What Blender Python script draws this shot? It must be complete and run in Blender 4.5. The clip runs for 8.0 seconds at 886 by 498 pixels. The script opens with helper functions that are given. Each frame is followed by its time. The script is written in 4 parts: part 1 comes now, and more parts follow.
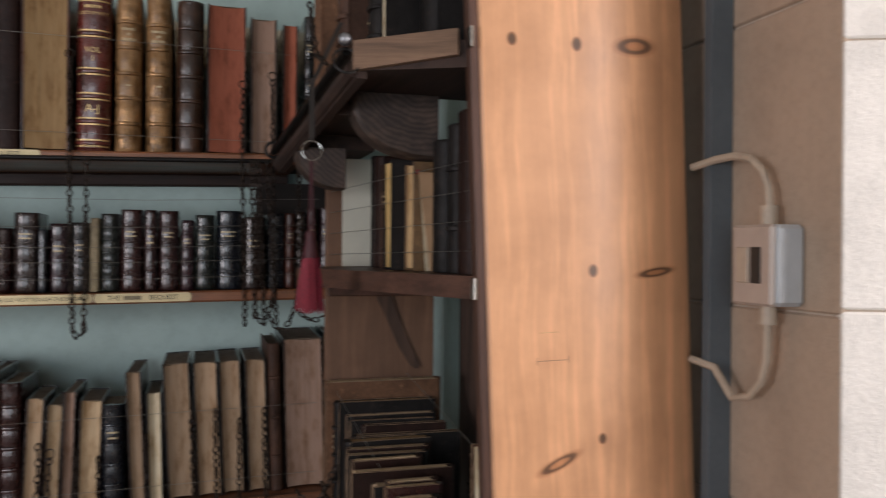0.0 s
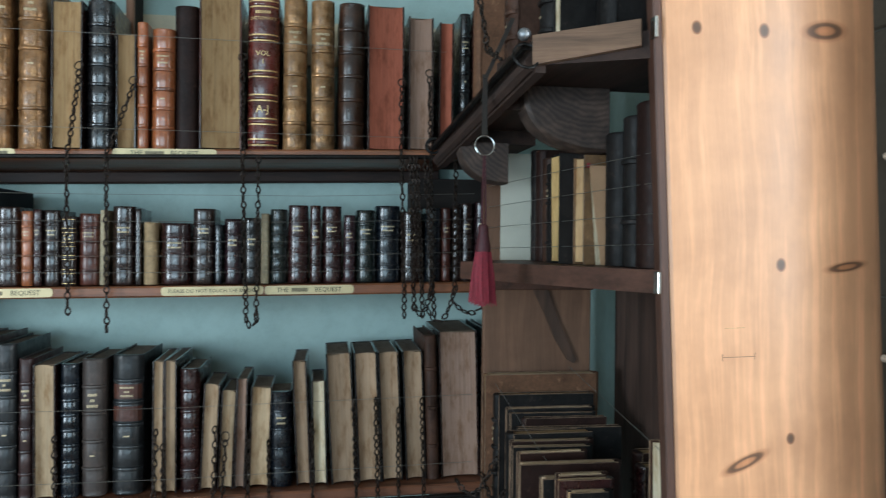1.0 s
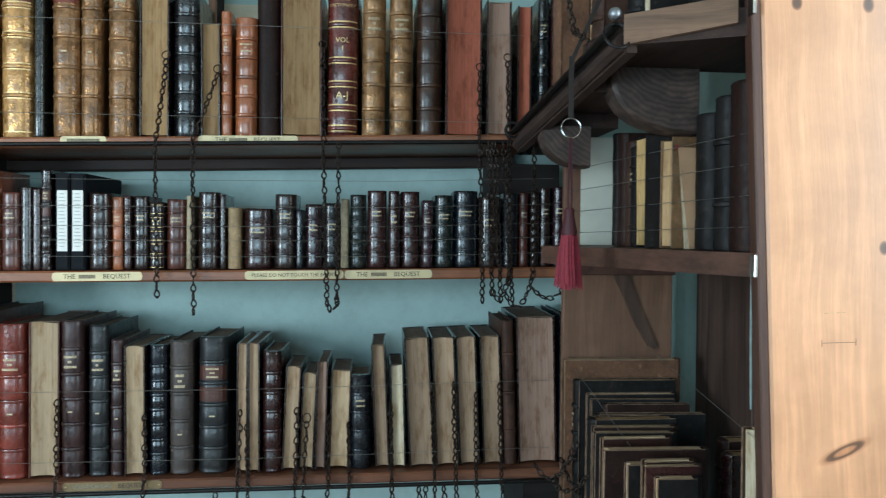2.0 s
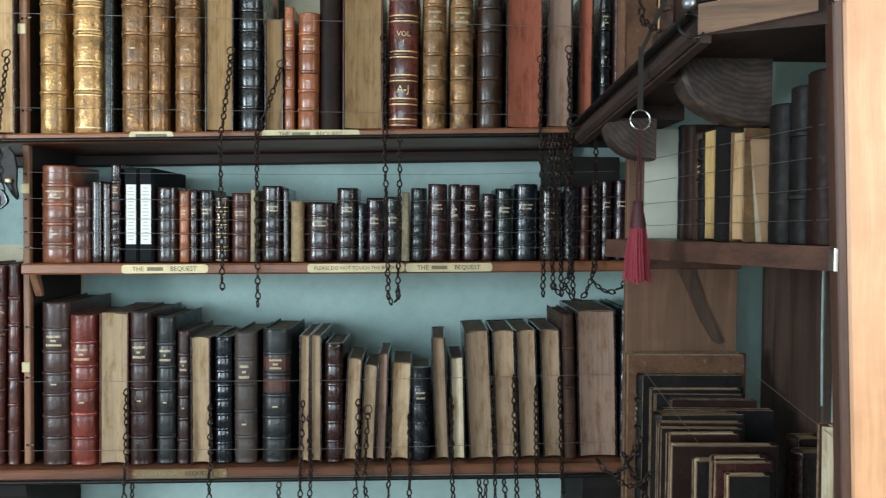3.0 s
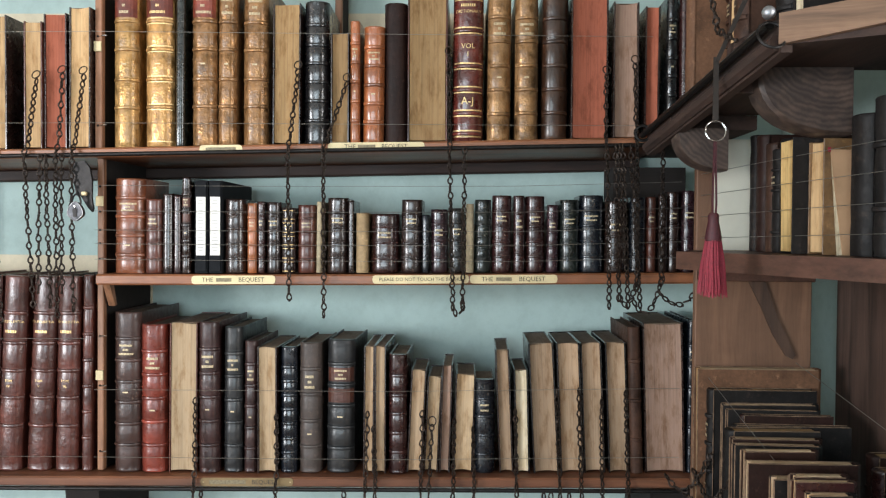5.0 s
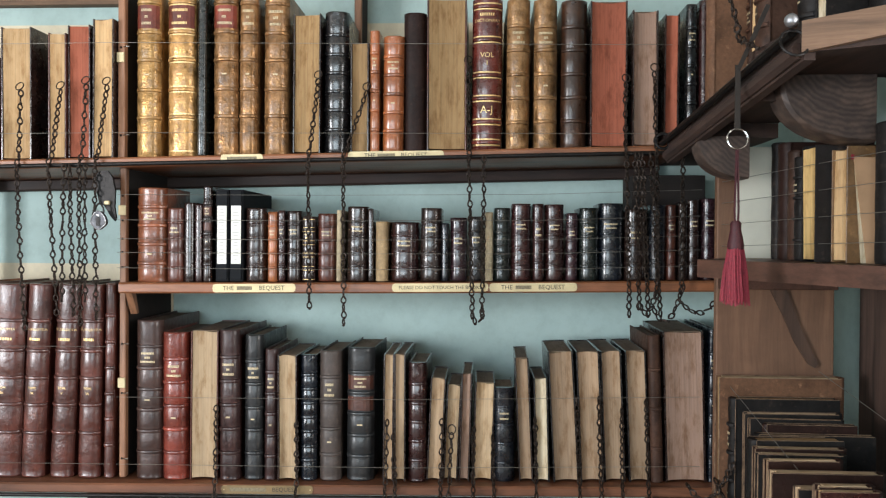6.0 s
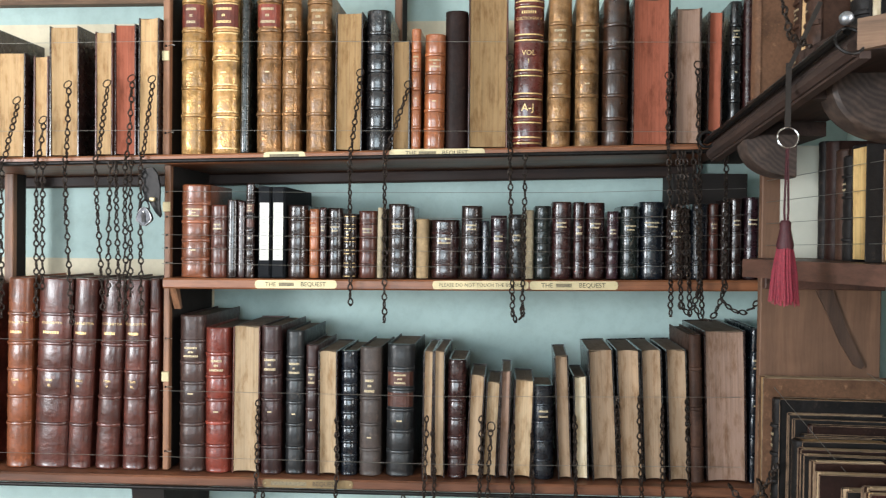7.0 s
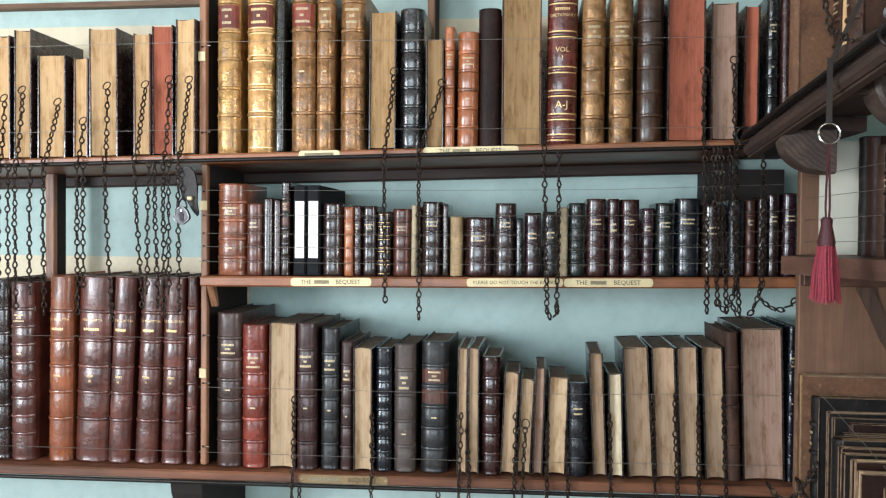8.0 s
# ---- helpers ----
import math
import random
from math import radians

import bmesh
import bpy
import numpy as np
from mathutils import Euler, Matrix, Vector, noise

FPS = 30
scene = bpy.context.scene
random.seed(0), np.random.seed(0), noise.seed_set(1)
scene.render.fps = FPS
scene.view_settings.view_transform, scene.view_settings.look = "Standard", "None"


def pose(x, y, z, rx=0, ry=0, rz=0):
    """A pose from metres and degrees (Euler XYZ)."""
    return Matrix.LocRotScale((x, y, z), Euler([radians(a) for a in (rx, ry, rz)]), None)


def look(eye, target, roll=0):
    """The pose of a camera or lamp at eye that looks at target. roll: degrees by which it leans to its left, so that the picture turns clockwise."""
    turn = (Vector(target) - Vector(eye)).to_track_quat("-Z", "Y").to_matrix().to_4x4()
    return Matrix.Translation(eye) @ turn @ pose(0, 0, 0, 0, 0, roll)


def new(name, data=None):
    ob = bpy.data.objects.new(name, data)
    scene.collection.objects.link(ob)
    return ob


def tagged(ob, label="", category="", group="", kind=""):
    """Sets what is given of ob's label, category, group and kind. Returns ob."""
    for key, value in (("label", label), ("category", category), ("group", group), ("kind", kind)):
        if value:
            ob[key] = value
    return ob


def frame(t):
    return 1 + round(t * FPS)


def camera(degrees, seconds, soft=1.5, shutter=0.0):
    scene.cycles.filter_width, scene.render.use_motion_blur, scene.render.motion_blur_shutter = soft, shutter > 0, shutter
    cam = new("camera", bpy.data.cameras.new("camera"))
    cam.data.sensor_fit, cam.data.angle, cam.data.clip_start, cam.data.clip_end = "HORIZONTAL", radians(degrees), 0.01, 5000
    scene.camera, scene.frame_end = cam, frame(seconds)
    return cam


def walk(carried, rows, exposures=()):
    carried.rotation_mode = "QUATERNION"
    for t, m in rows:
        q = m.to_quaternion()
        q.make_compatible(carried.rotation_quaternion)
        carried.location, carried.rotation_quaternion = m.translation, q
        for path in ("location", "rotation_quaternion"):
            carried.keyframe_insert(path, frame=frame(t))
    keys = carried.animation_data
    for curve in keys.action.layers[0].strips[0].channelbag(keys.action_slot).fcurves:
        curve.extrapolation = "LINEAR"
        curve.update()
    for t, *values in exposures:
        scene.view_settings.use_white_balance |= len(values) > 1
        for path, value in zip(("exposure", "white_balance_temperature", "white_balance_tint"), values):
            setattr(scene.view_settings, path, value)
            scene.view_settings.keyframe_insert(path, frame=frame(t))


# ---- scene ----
cam = camera(57.5, 8.0, 1.2, 0.5)
PATH = [
    (0, (-0.287, -1.559, 1.572), (0.286, 0.357, 1.574), 0.5),
    (0.5, (-0.347, -1.55, 1.573), (0.065, 0.407, 1.57), 0.4),
    (1, (-0.387, -1.546, 1.569), (-0.083, 0.431, 1.556), 0.5),
    (1.5, (-0.413, -1.542, 1.562), (-0.189, 0.446, 1.536), 0.6),
    (2, (-0.432, -1.541, 1.559), (-0.271, 0.452, 1.518), 0.5),
    (3.5, (-0.491, -1.539, 1.557), (-0.478, 0.46, 1.497), 0.6),
    (4, (-0.506, -1.538, 1.553), (-0.524, 0.461, 1.502), 0.7),
    (4.5, (-0.51, -1.538, 1.563), (-0.553, 0.461, 1.516), 0.6),
    (6, (-0.522, -1.543, 1.565), (-0.621, 0.455, 1.547), 0.4),
    (6.5, (-0.54, -1.546, 1.566), (-0.664, 0.45, 1.542), 0.5),
    (7, (-0.556, -1.551, 1.567), (-0.718, 0.443, 1.54), 0.7),
    (7.5, (-0.569, -1.557, 1.572), (-0.767, 0.433, 1.538), 0.6),
    (8, (-0.573, -1.558, 1.57), (-0.8, 0.428, 1.533), 0.5),
]
EXPOSURES = [(0, -0.57, 6600, 19), (0.5, -0.16, 5650, 7), (1, -0.1, 5450, -1), (1.5, -0.02, 5200, -5), (2, -0.05, 5300, -5), (3.5, 0.3, 6000, 3), (4.5, 0.49, 6300, 9), (6, 0.47, 6300, 10), (6.5, 0.7, 6300, 10), (7, 0.65, 6250, 9), (8, 0.64, 6100, 9)]
walk(cam, [(t, look(eye, target, roll)) for t, eye, target, roll in PATH], EXPOSURES)

# ---- world and light ----
world = bpy.data.worlds.new("world")
scene.world = world
world.use_nodes = True
wn = world.node_tree
sky = wn.nodes.new("ShaderNodeTexSky")
sky.sky_type, sky.sun_disc = "NISHITA", False
sky.sun_elevation, sky.sun_rotation = radians(35), radians(200)
wn.links.new(sky.outputs[0], wn.nodes["Background"].inputs[0])
wn.nodes["Background"].inputs[1].default_value = 0.1


def window_light(name, m, width, height, watts, color):
    data = bpy.data.lights.new(name, "AREA")
    data.shape, data.size, data.size_y, data.energy, data.color = "RECTANGLE", width, height, watts, color
    ob = new(name, data)
    ob.matrix_world = m
    return ob


window_light("window_light_south", look((-1.4, -3.68, 1.72), (-1.1, 0.3, 1.45)), 1.45, 1.3, 40, (0.74, 0.9, 1.0))
window_light("window_light_east", look((1.39, -1.5, 1.85), (0.2, -0.45, 1.55)), 0.8, 1.3, 40, (1.0, 0.98, 0.95))
window_light("window_light_west", look((-3.58, -2.6, 1.6), (-1.2, 0.5, 1.45)), 0.9, 1.1, 87, (0.97, 0.98, 1.0))


# ---- materials ----
def shader(name):
    m = bpy.data.materials.new(name)
    m.use_nodes = True
    return m, m.node_tree, m.node_tree.nodes["Principled BSDF"]


def node(nt, kind, inputs=None, operation="", data_type="", blend_type=""):
    n = nt.nodes.new(kind)
    if operation:
        n.operation = operation
    if data_type:
        n.data_type = data_type
    if blend_type:
        n.blend_type = blend_type
    for k, v in (inputs or {}).items():
        if isinstance(v, bpy.types.NodeSocket):
            nt.links.new(v, n.inputs[k])
        else:
            n.inputs[k].default_value = v
    return n


def ramp(nt, fac, stops):
    n = nt.nodes.new("ShaderNodeValToRGB")
    nt.links.new(fac, n.inputs[0])
    el = n.color_ramp.elements
    while len(el) < len(stops):
        el.new(0.5)
    for e, (p, c) in zip(el, stops):
        e.position, e.color = p, (*c, 1)
    return n.outputs[0]


def scaled(c, k):
    return tuple(min(1.0, v * k) for v in c)


def place(nt, stretch=(1, 1, 1)):
    """Object coordinates, shifted at random from thing to thing."""
    tc = nt.nodes.new("ShaderNodeTexCoord")
    info = nt.nodes.new("ShaderNodeObjectInfo")
    shift = node(nt, "ShaderNodeMath", {0: info.outputs["Random"], 1: 37.0}, operation="MULTIPLY")
    add = node(nt, "ShaderNodeVectorMath", {0: tc.outputs["Object"], 1: shift.outputs[0]}, operation="ADD")
    mp = node(nt, "ShaderNodeMapping", {"Vector": add.outputs[0], "Scale": stretch})
    return mp.outputs[0], info.outputs["Random"]


def noise_of(nt, vec, scale, detail=4.0, rough=0.55):
    return node(nt, "ShaderNodeTexNoise", {"Vector": vec, "Scale": scale, "Detail": detail, "Roughness": rough}).outputs[0]


def bump(nt, b, height, strength, distance):
    n = node(nt, "ShaderNodeBump", {"Height": height, "Strength": strength, "Distance": distance})
    nt.links.new(n.outputs[0], b.inputs["Normal"])


def mix(nt, fac, a, b, blend="MIX"):
    n = node(nt, "ShaderNodeMix", data_type="RGBA", blend_type=blend)
    for i, v in ((0, fac), (6, a), (7, b)):
        if isinstance(v, bpy.types.NodeSocket):
            nt.links.new(v, n.inputs[i])
        else:
            n.inputs[i].default_value = (*v, 1) if i else v
    return n.outputs[2]


def leather(name, c, gloss=0.23, worn=1.6, coat=0.65, crumple=0.6):
    m, nt, b = shader(name)
    v, rnd = place(nt)
    big, fine = noise_of(nt, v, 14, 5, 0.6), noise_of(nt, v, 120, 4, 0.7)
    base = ramp(nt, big, [(0.28, scaled(c, 0.35)), (0.5, scaled(c, 0.72)), (0.74, scaled(c, worn * 0.75))])
    specks = ramp(nt, fine, [(0.35, (0.4, 0.4, 0.4)), (0.6, (1, 1, 1))])
    rub = ramp(nt, noise_of(nt, v, 45, 6, 0.75), [(0.58, (0, 0, 0)), (0.76, (0.75, 0.75, 0.75))])
    col = mix(nt, 0.4, base, specks, "MULTIPLY")
    tone = node(nt, "ShaderNodeMapRange", {0: rnd, 3: 0.8, 4: 1.2})
    worn_col = mix(nt, rub, col, (c[0] * 1.5 + 0.045, c[1] * 1.6 + 0.026, c[2] * 1.6 + 0.016))
    nt.links.new(node(nt, "ShaderNodeHueSaturation", {"Color": worn_col, "Value": tone.outputs[0]}).outputs[0], b.inputs["Base Color"])
    r = node(nt, "ShaderNodeMapRange", {0: noise_of(nt, v, 70, 5, 0.7), 1: 0.3, 2: 0.7, 3: gloss - 0.06, 4: gloss + 0.2})
    nt.links.new(r.outputs[0], b.inputs["Roughness"])
    b.inputs["Specular IOR Level"].default_value = 0.55 if coat else 0.22
    b.inputs["Coat Weight"].default_value, b.inputs["Coat Roughness"].default_value = coat, 0.18
    folds, grain = noise_of(nt, v, 32, 4, 0.55), noise_of(nt, v, 260, 4, 0.7)
    both = node(nt, "ShaderNodeMath", {0: grain, 1: 0.09}, operation="MULTIPLY")
    add = node(nt, "ShaderNodeMath", {0: folds, 1: both.outputs[0]}, operation="ADD")
    bump(nt, b, add.outputs[0], crumple, 0.0035)
    return m


def gilded(name, c):
    """Pale calf covered in rubbed gold tooling."""
    m, nt, b = shader(name)
    v, rnd = place(nt)
    big = noise_of(nt, v, 26, 6, 0.7)
    col = ramp(nt, big, [(0.3, scaled(c, 0.3)), (0.44, scaled(c, 0.72)), (0.56, c), (0.7, scaled(c, 1.45))])
    nt.links.new(col, b.inputs["Base Color"])
    vo = node(nt, "ShaderNodeTexVoronoi", {"Vector": v, "Scale": 210.0}).outputs["Distance"]
    gold = ramp(nt, noise_of(nt, v, 60, 4, 0.7), [(0.45, (0, 0, 0)), (0.6, (0.75, 0.75, 0.75))])
    nt.links.new(gold, b.inputs["Metallic"])
    b.inputs["Roughness"].default_value = 0.33
    bump(nt, b, vo, 0.4, 0.0012)
    return m


def paper(name, c, dirt=0.35):
    """The edge of a block of leaves: fine lines across its thickness and stains."""
    m, nt, b = shader(name)
    v, rnd = place(nt, (300, 8, 4))
    lines = noise_of(nt, v, 1.0, 3, 0.6)
    w, _ = place(nt, (60, 22, 16))
    stain = noise_of(nt, w, 1.0, 7, 0.68)
    col = ramp(nt, lines, [(0.25, scaled(c, 0.72)), (0.52, c), (0.8, scaled(c, 1.1))])
    spots = ramp(nt, stain, [(0.34, scaled((0.74, 0.62, 0.48), 1 - dirt * 0.45)), (0.5, (0.93, 0.9, 0.86)), (0.7, (1, 1, 1))])
    tone = node(nt, "ShaderNodeMapRange", {0: rnd, 3: 0.75, 4: 1.12})
    col = mix(nt, 1.0, col, spots, "MULTIPLY")
    hsv = node(nt, "ShaderNodeHueSaturation", {"Color": col, "Value": tone.outputs[0]})
    nt.links.new(hsv.outputs[0], b.inputs["Base Color"])
    b.inputs["Roughness"].default_value = 0.85
    bump(nt, b, lines, 0.5, 0.0012)
    return m


def wood(name, c, along="x", gloss=0.42, knots=(), contrast=0.55, pores=0.45, blotch=0.7):
    m, nt, b = shader(name)
    s = {"x": (1.2, 26, 26), "y": (26, 1.2, 26), "z": (26, 26, 1.2)}[along]
    tc = nt.nodes.new("ShaderNodeTexCoord")
    warp = node(nt, "ShaderNodeTexNoise", {"Vector": tc.outputs["Object"], "Scale": 2.5, "Detail": 2.0})
    off = node(nt, "ShaderNodeVectorMath", {0: warp.outputs["Color"], "Scale": 0.05}, operation="SCALE")
    add = node(nt, "ShaderNodeVectorMath", {0: tc.outputs["Object"], 1: off.outputs[0]}, operation="ADD")
    mp = node(nt, "ShaderNodeMapping", {"Vector": add.outputs[0], "Scale": s})
    grain = noise_of(nt, mp.outputs[0], 1.6, 6, 0.62)
    pore = noise_of(nt, mp.outputs[0], 9.0, 3, 0.7)
    patch = noise_of(nt, tc.outputs["Object"], 5.0, 5, 0.6)
    col = ramp(nt, grain, [(0.3, scaled(c, 1 - contrast)), (0.5, c), (0.7, scaled(c, 1.3))])
    col = mix(nt, pores, col, ramp(nt, pore, [(0.35, (0.55, 0.5, 0.48)), (0.6, (1, 1, 1))]), "MULTIPLY")
    col = mix(nt, blotch, col, ramp(nt, patch, [(0.3, (0.55, 0.52, 0.5)), (0.6, (1, 1, 1))]), "MULTIPLY")
    for kx, kz, rx, rz, slant in knots:
        sub = node(nt, "ShaderNodeVectorMath", {0: tc.outputs["Object"], 1: (kx, 0, kz)}, operation="SUBTRACT")
        km = node(nt, "ShaderNodeMapping", {"Vector": sub.outputs[0], "Rotation": (0, radians(slant), 0)})
        kc = node(nt, "ShaderNodeVectorMath", {0: km.outputs[0], 1: (1 / rx, 0, 1 / rz)}, operation="MULTIPLY")
        wob = node(nt, "ShaderNodeVectorMath", {0: warp.outputs["Color"], "Scale": 0.6}, operation="SCALE")
        kw = node(nt, "ShaderNodeVectorMath", {0: kc.outputs[0], 1: wob.outputs[0]}, operation="ADD")
        ko = node(nt, "ShaderNodeVectorMath", {0: kw.outputs[0], 1: (-0.3, -0.3, -0.3)}, operation="ADD")
        flat = node(nt, "ShaderNodeVectorMath", {0: ko.outputs[0], 1: (1, 0, 1)}, operation="MULTIPLY")
        d = node(nt, "ShaderNodeVectorMath", {0: flat.outputs[0]}, operation="LENGTH")
        ring = ramp(nt, d.outputs["Value"], [(0.0, (0.03, 0.03, 0.04)), (0.6, (0.08, 0.07, 0.08)), (0.85, (0.5, 0.4, 0.35)), (1.0, (1, 1, 1))] if rx < 0.015 else
                    [(0.0, (0.75, 0.62, 0.5)), (0.3, (0.6, 0.48, 0.4)), (0.45, (0.05, 0.05, 0.07)), (0.62, (0.16, 0.13, 0.13)), (0.75, (0.75, 0.66, 0.6)), (1.0, (1, 1, 1))])
        col = mix(nt, 0.85, col, ring, "MULTIPLY")
    nt.links.new(col, b.inputs["Base Color"])
    r = node(nt, "ShaderNodeMapRange", {0: patch, 3: gloss - 0.1, 4: gloss + 0.2})
    nt.links.new(r.outputs[0], b.inputs["Roughness"])
    bump(nt, b, pore, 0.25, 0.001)
    return m


def plain(name, c, rough=0.5, metal=0.0, spread=0.35, scale=30.0, relief=0.2):
    m, nt, b = shader(name)
    v, rnd = place(nt)
    n1 = noise_of(nt, v, scale, 5, 0.65)
    nt.links.new(ramp(nt, n1, [(0.3, scaled(c, 1 - spread)), (0.5, c), (0.72, scaled(c, 1 + spread * 0.6))]), b.inputs["Base Color"])
    b.inputs["Metallic"].default_value, b.inputs["Roughness"].default_value = metal, rough
    bump(nt, b, noise_of(nt, v, scale * 6, 3, 0.6), relief, 0.001)
    return m


def plaster(name, c, scale=2.2, relief=0.35):
    m, nt, b = shader(name)
    tc = nt.nodes.new("ShaderNodeTexCoord")
    n1, n2 = noise_of(nt, tc.outputs["Object"], scale, 6, 0.6), noise_of(nt, tc.outputs["Object"], scale * 14, 5, 0.7)
    col = ramp(nt, n1, [(0.3, scaled(c, 0.82)), (0.5, c), (0.7, scaled(c, 1.08))])
    col = mix(nt, 0.5, col, ramp(nt, n2, [(0.3, (0.8, 0.8, 0.8)), (0.55, (1, 1, 1))]), "MULTIPLY")
    nt.links.new(col, b.inputs["Base Color"])
    b.inputs["Roughness"].default_value = 0.8
    bump(nt, b, n2, relief, 0.003)
    return m


LEATHER = {
    "wine": leather("wine_brown_leather", (0.048, 0.019, 0.017), 0.34, 1.6, 0.2), "slate": leather("slate_black_leather", (0.02, 0.021, 0.022), 0.36, 1.7, 0.2),
    "mole": leather("mole_brown_leather", (0.062, 0.028, 0.021), 0.36, 1.5, 0.2),
    "russet": leather("russet_leather", (0.115, 0.032, 0.022), 0.3, 1.9, 0.45, 1.0), "calf": leather("dark_calf", (0.055, 0.022, 0.01), 0.3, 2.6, 0.35),
    "brown": leather("brown_leather", (0.12, 0.034, 0.02), 0.27, 1.6, 0.3), "chestnut": leather("chestnut_leather", (0.29, 0.085, 0.032), 0.27, 1.6, 0.3),
    "umber": leather("dark_brown_leather", (0.028, 0.013, 0.01)), "black": leather("black_leather", (0.012, 0.011, 0.012)),
    "navy": leather("navy_leather", (0.009, 0.013, 0.02)), "green": leather("dark_green_leather", (0.009, 0.014, 0.012)),
    "maroon": leather("maroon_leather", (0.042, 0.012, 0.011)), "red": leather("red_leather", (0.26, 0.045, 0.026), 0.27, 1.6, 0.3),
    "orange": leather("orange_calf", (0.42, 0.13, 0.042), 0.28), "grey": leather("grey_brown_cloth", (0.085, 0.062, 0.052), 0.45, 1.4, 0.1),
    "ink": leather("dull_black_leather", (0.018, 0.015, 0.014), 0.5, 1.5, 0.0), "soot": leather("dull_brown_leather", (0.085, 0.042, 0.027), 0.5, 1.5, 0.0),
    "claret": leather("claret_leather", (0.17, 0.032, 0.022)),
    "cocoa": leather("matt_brown_leather", (0.034, 0.014, 0.01), 0.5, 1.3, 0.0), "plum": leather("plum_leather", (0.036, 0.013, 0.018)), "tan": leather("tan_calf", (0.28, 0.15, 0.06), 0.38),
    "vellum": leather("cream_vellum", (0.56, 0.46, 0.3), 0.5, 1.2, 0.0), "parchment": leather("tan_parchment", (0.5, 0.35, 0.19), 0.55, 1.2, 0.0), "board": leather("brown_paper_board", (0.2, 0.1, 0.055), 0.6, 1.1, 0.0),
    "gold": gilded("gilded_calf", (0.56, 0.31, 0.11)), "oldgold": gilded("mottled_calf", (0.28, 0.145, 0.058)),
    "bronze": gilded("tooled_olive_calf", (0.42, 0.24, 0.085)), "fawn": gilded("fawn_calf", (0.3, 0.165, 0.07)),
}
PAGES = {
    "bone": paper("bone_page_edges", (0.54, 0.4, 0.25), 0.4), "buff": paper("buff_page_edges", (0.42, 0.3, 0.19), 0.45),
    "cream": paper("cream_page_edges", (0.6, 0.4, 0.205)), "tan": paper("tan_page_edges", (0.36, 0.23, 0.105)),
    "yellow": paper("yellowed_page_edges", (0.7, 0.48, 0.2)), "drab": paper("drab_page_edges", (0.38, 0.265, 0.17), 0.45),
    "taupe": paper("taupe_page_edges", (0.3, 0.195, 0.145), 0.4), "brick": paper("red_stained_page_edges", (0.38, 0.11, 0.06), 0.5),
    "white": paper("white_page_edges", (0.62, 0.54, 0.39), 0.25), "dusty": paper("dusty_page_tops", (0.19, 0.14, 0.095)),
}
SCUFF = plain("scuffed_board_edge", (0.22, 0.14, 0.085), 0.7, 0, 0.8, 45.0)
GILT = plain("gilt", (0.85, 0.6, 0.28), 0.42, 0.55, 0.5, 300.0)
FADED = plain("faded_gilt", (0.56, 0.45, 0.28), 0.5, 0.25, 0.5, 300.0)
RED_LABEL = leather("red_title_leather", (0.25, 0.045, 0.024), 0.35, 1.6, 0.1)
BROWN_LABEL = leather("brown_title_leather", (0.11, 0.034, 0.019), 0.4, 1.6, 0.1)
SHELF = wood("stained_pine_shelf", (0.28, 0.108, 0.046), "x", 0.36)
# Darker copy of the shelf pine: the lower shelf's shadow is in its colour.
SHADED_SHELF = wood("shaded_brown_shelf", (0.17, 0.065, 0.03), "x", 0.42)
SHELF_Y = wood("dark_stained_shelf", (0.05, 0.026, 0.018), "y", 0.75)
SHELF_M = wood("brown_stained_shelf", (0.1, 0.046, 0.03), "y", 0.45)
RAILWOOD = wood("umber_stained_wood", (0.035, 0.017, 0.012), "x", 0.6)
PANEL = wood("brown_panel_wood", (0.09, 0.052, 0.038), "z", 0.6)
POST = wood("upright_wood", (0.28, 0.135, 0.07), "z", 0.45)
BOARD = wood("back_board_wood", (0.2, 0.105, 0.06), "z", 0.55, (), 0.12, 0.3, 0.8)
# Black wood; on the corner panel this black stands for shade.
BLACKWOOD = wood("black_wood_and_shade", (0.014, 0.01, 0.008), "x", 0.85)
ENDWOOD = wood("pale_worn_wood", (0.21, 0.125, 0.075), "x", 0.7, (), 0.45)
IRON = plain("black_iron", (0.02, 0.018, 0.017), 0.42, 0.75, 0.5, 80.0, 0.4)
CHAIN = plain("rusted_chain_iron", (0.035, 0.024, 0.018), 0.5, 0.55, 0.6, 120.0, 0.5)
STEEL = plain("bright_steel", (0.62, 0.6, 0.56), 0.25, 1.0, 0.2)
WIRE = plain("galvanised_wire", (0.26, 0.25, 0.22), 0.4, 0.7, 0.2)
BRASS = plain("lacquered_brass", (0.58, 0.48, 0.28), 0.5, 0.35, 0.2, 20.0)
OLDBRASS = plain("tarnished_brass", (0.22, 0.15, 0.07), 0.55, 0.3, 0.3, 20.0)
RUBBED = plain("rubbed_engraving", (0.2, 0.165, 0.1), 0.6, 0.1, 0.6, 220.0)
INK = plain("black_engraving", (0.02, 0.017, 0.014), 0.6)
TEAL = plaster("pale_teal_paint", (0.425, 0.55, 0.52))
CREAM = plaster("cream_paint", (0.68, 0.6, 0.44))
STONE = plaster("tan_limestone", (0.4, 0.3, 0.22), 5.0, 0.8)
WHITESTONE = plaster("whitewashed_stone", (0.78, 0.74, 0.68), 7.0, 0.8)
SLATE_SHADE = plaster("slate_blue_shade", (0.085, 0.1, 0.11), 6.0)
JOINT = plaster("lime_mortar", (0.52, 0.43, 0.34), 20.0)
FLOOR = wood("floor_boards", (0.16, 0.09, 0.05), "y", 0.5)
LIMEWASH = plaster("limewash", (0.6, 0.56, 0.5))
PLASTIC = plain("grey_plastic", (0.42, 0.44, 0.45), 0.4, 0, 0.1)
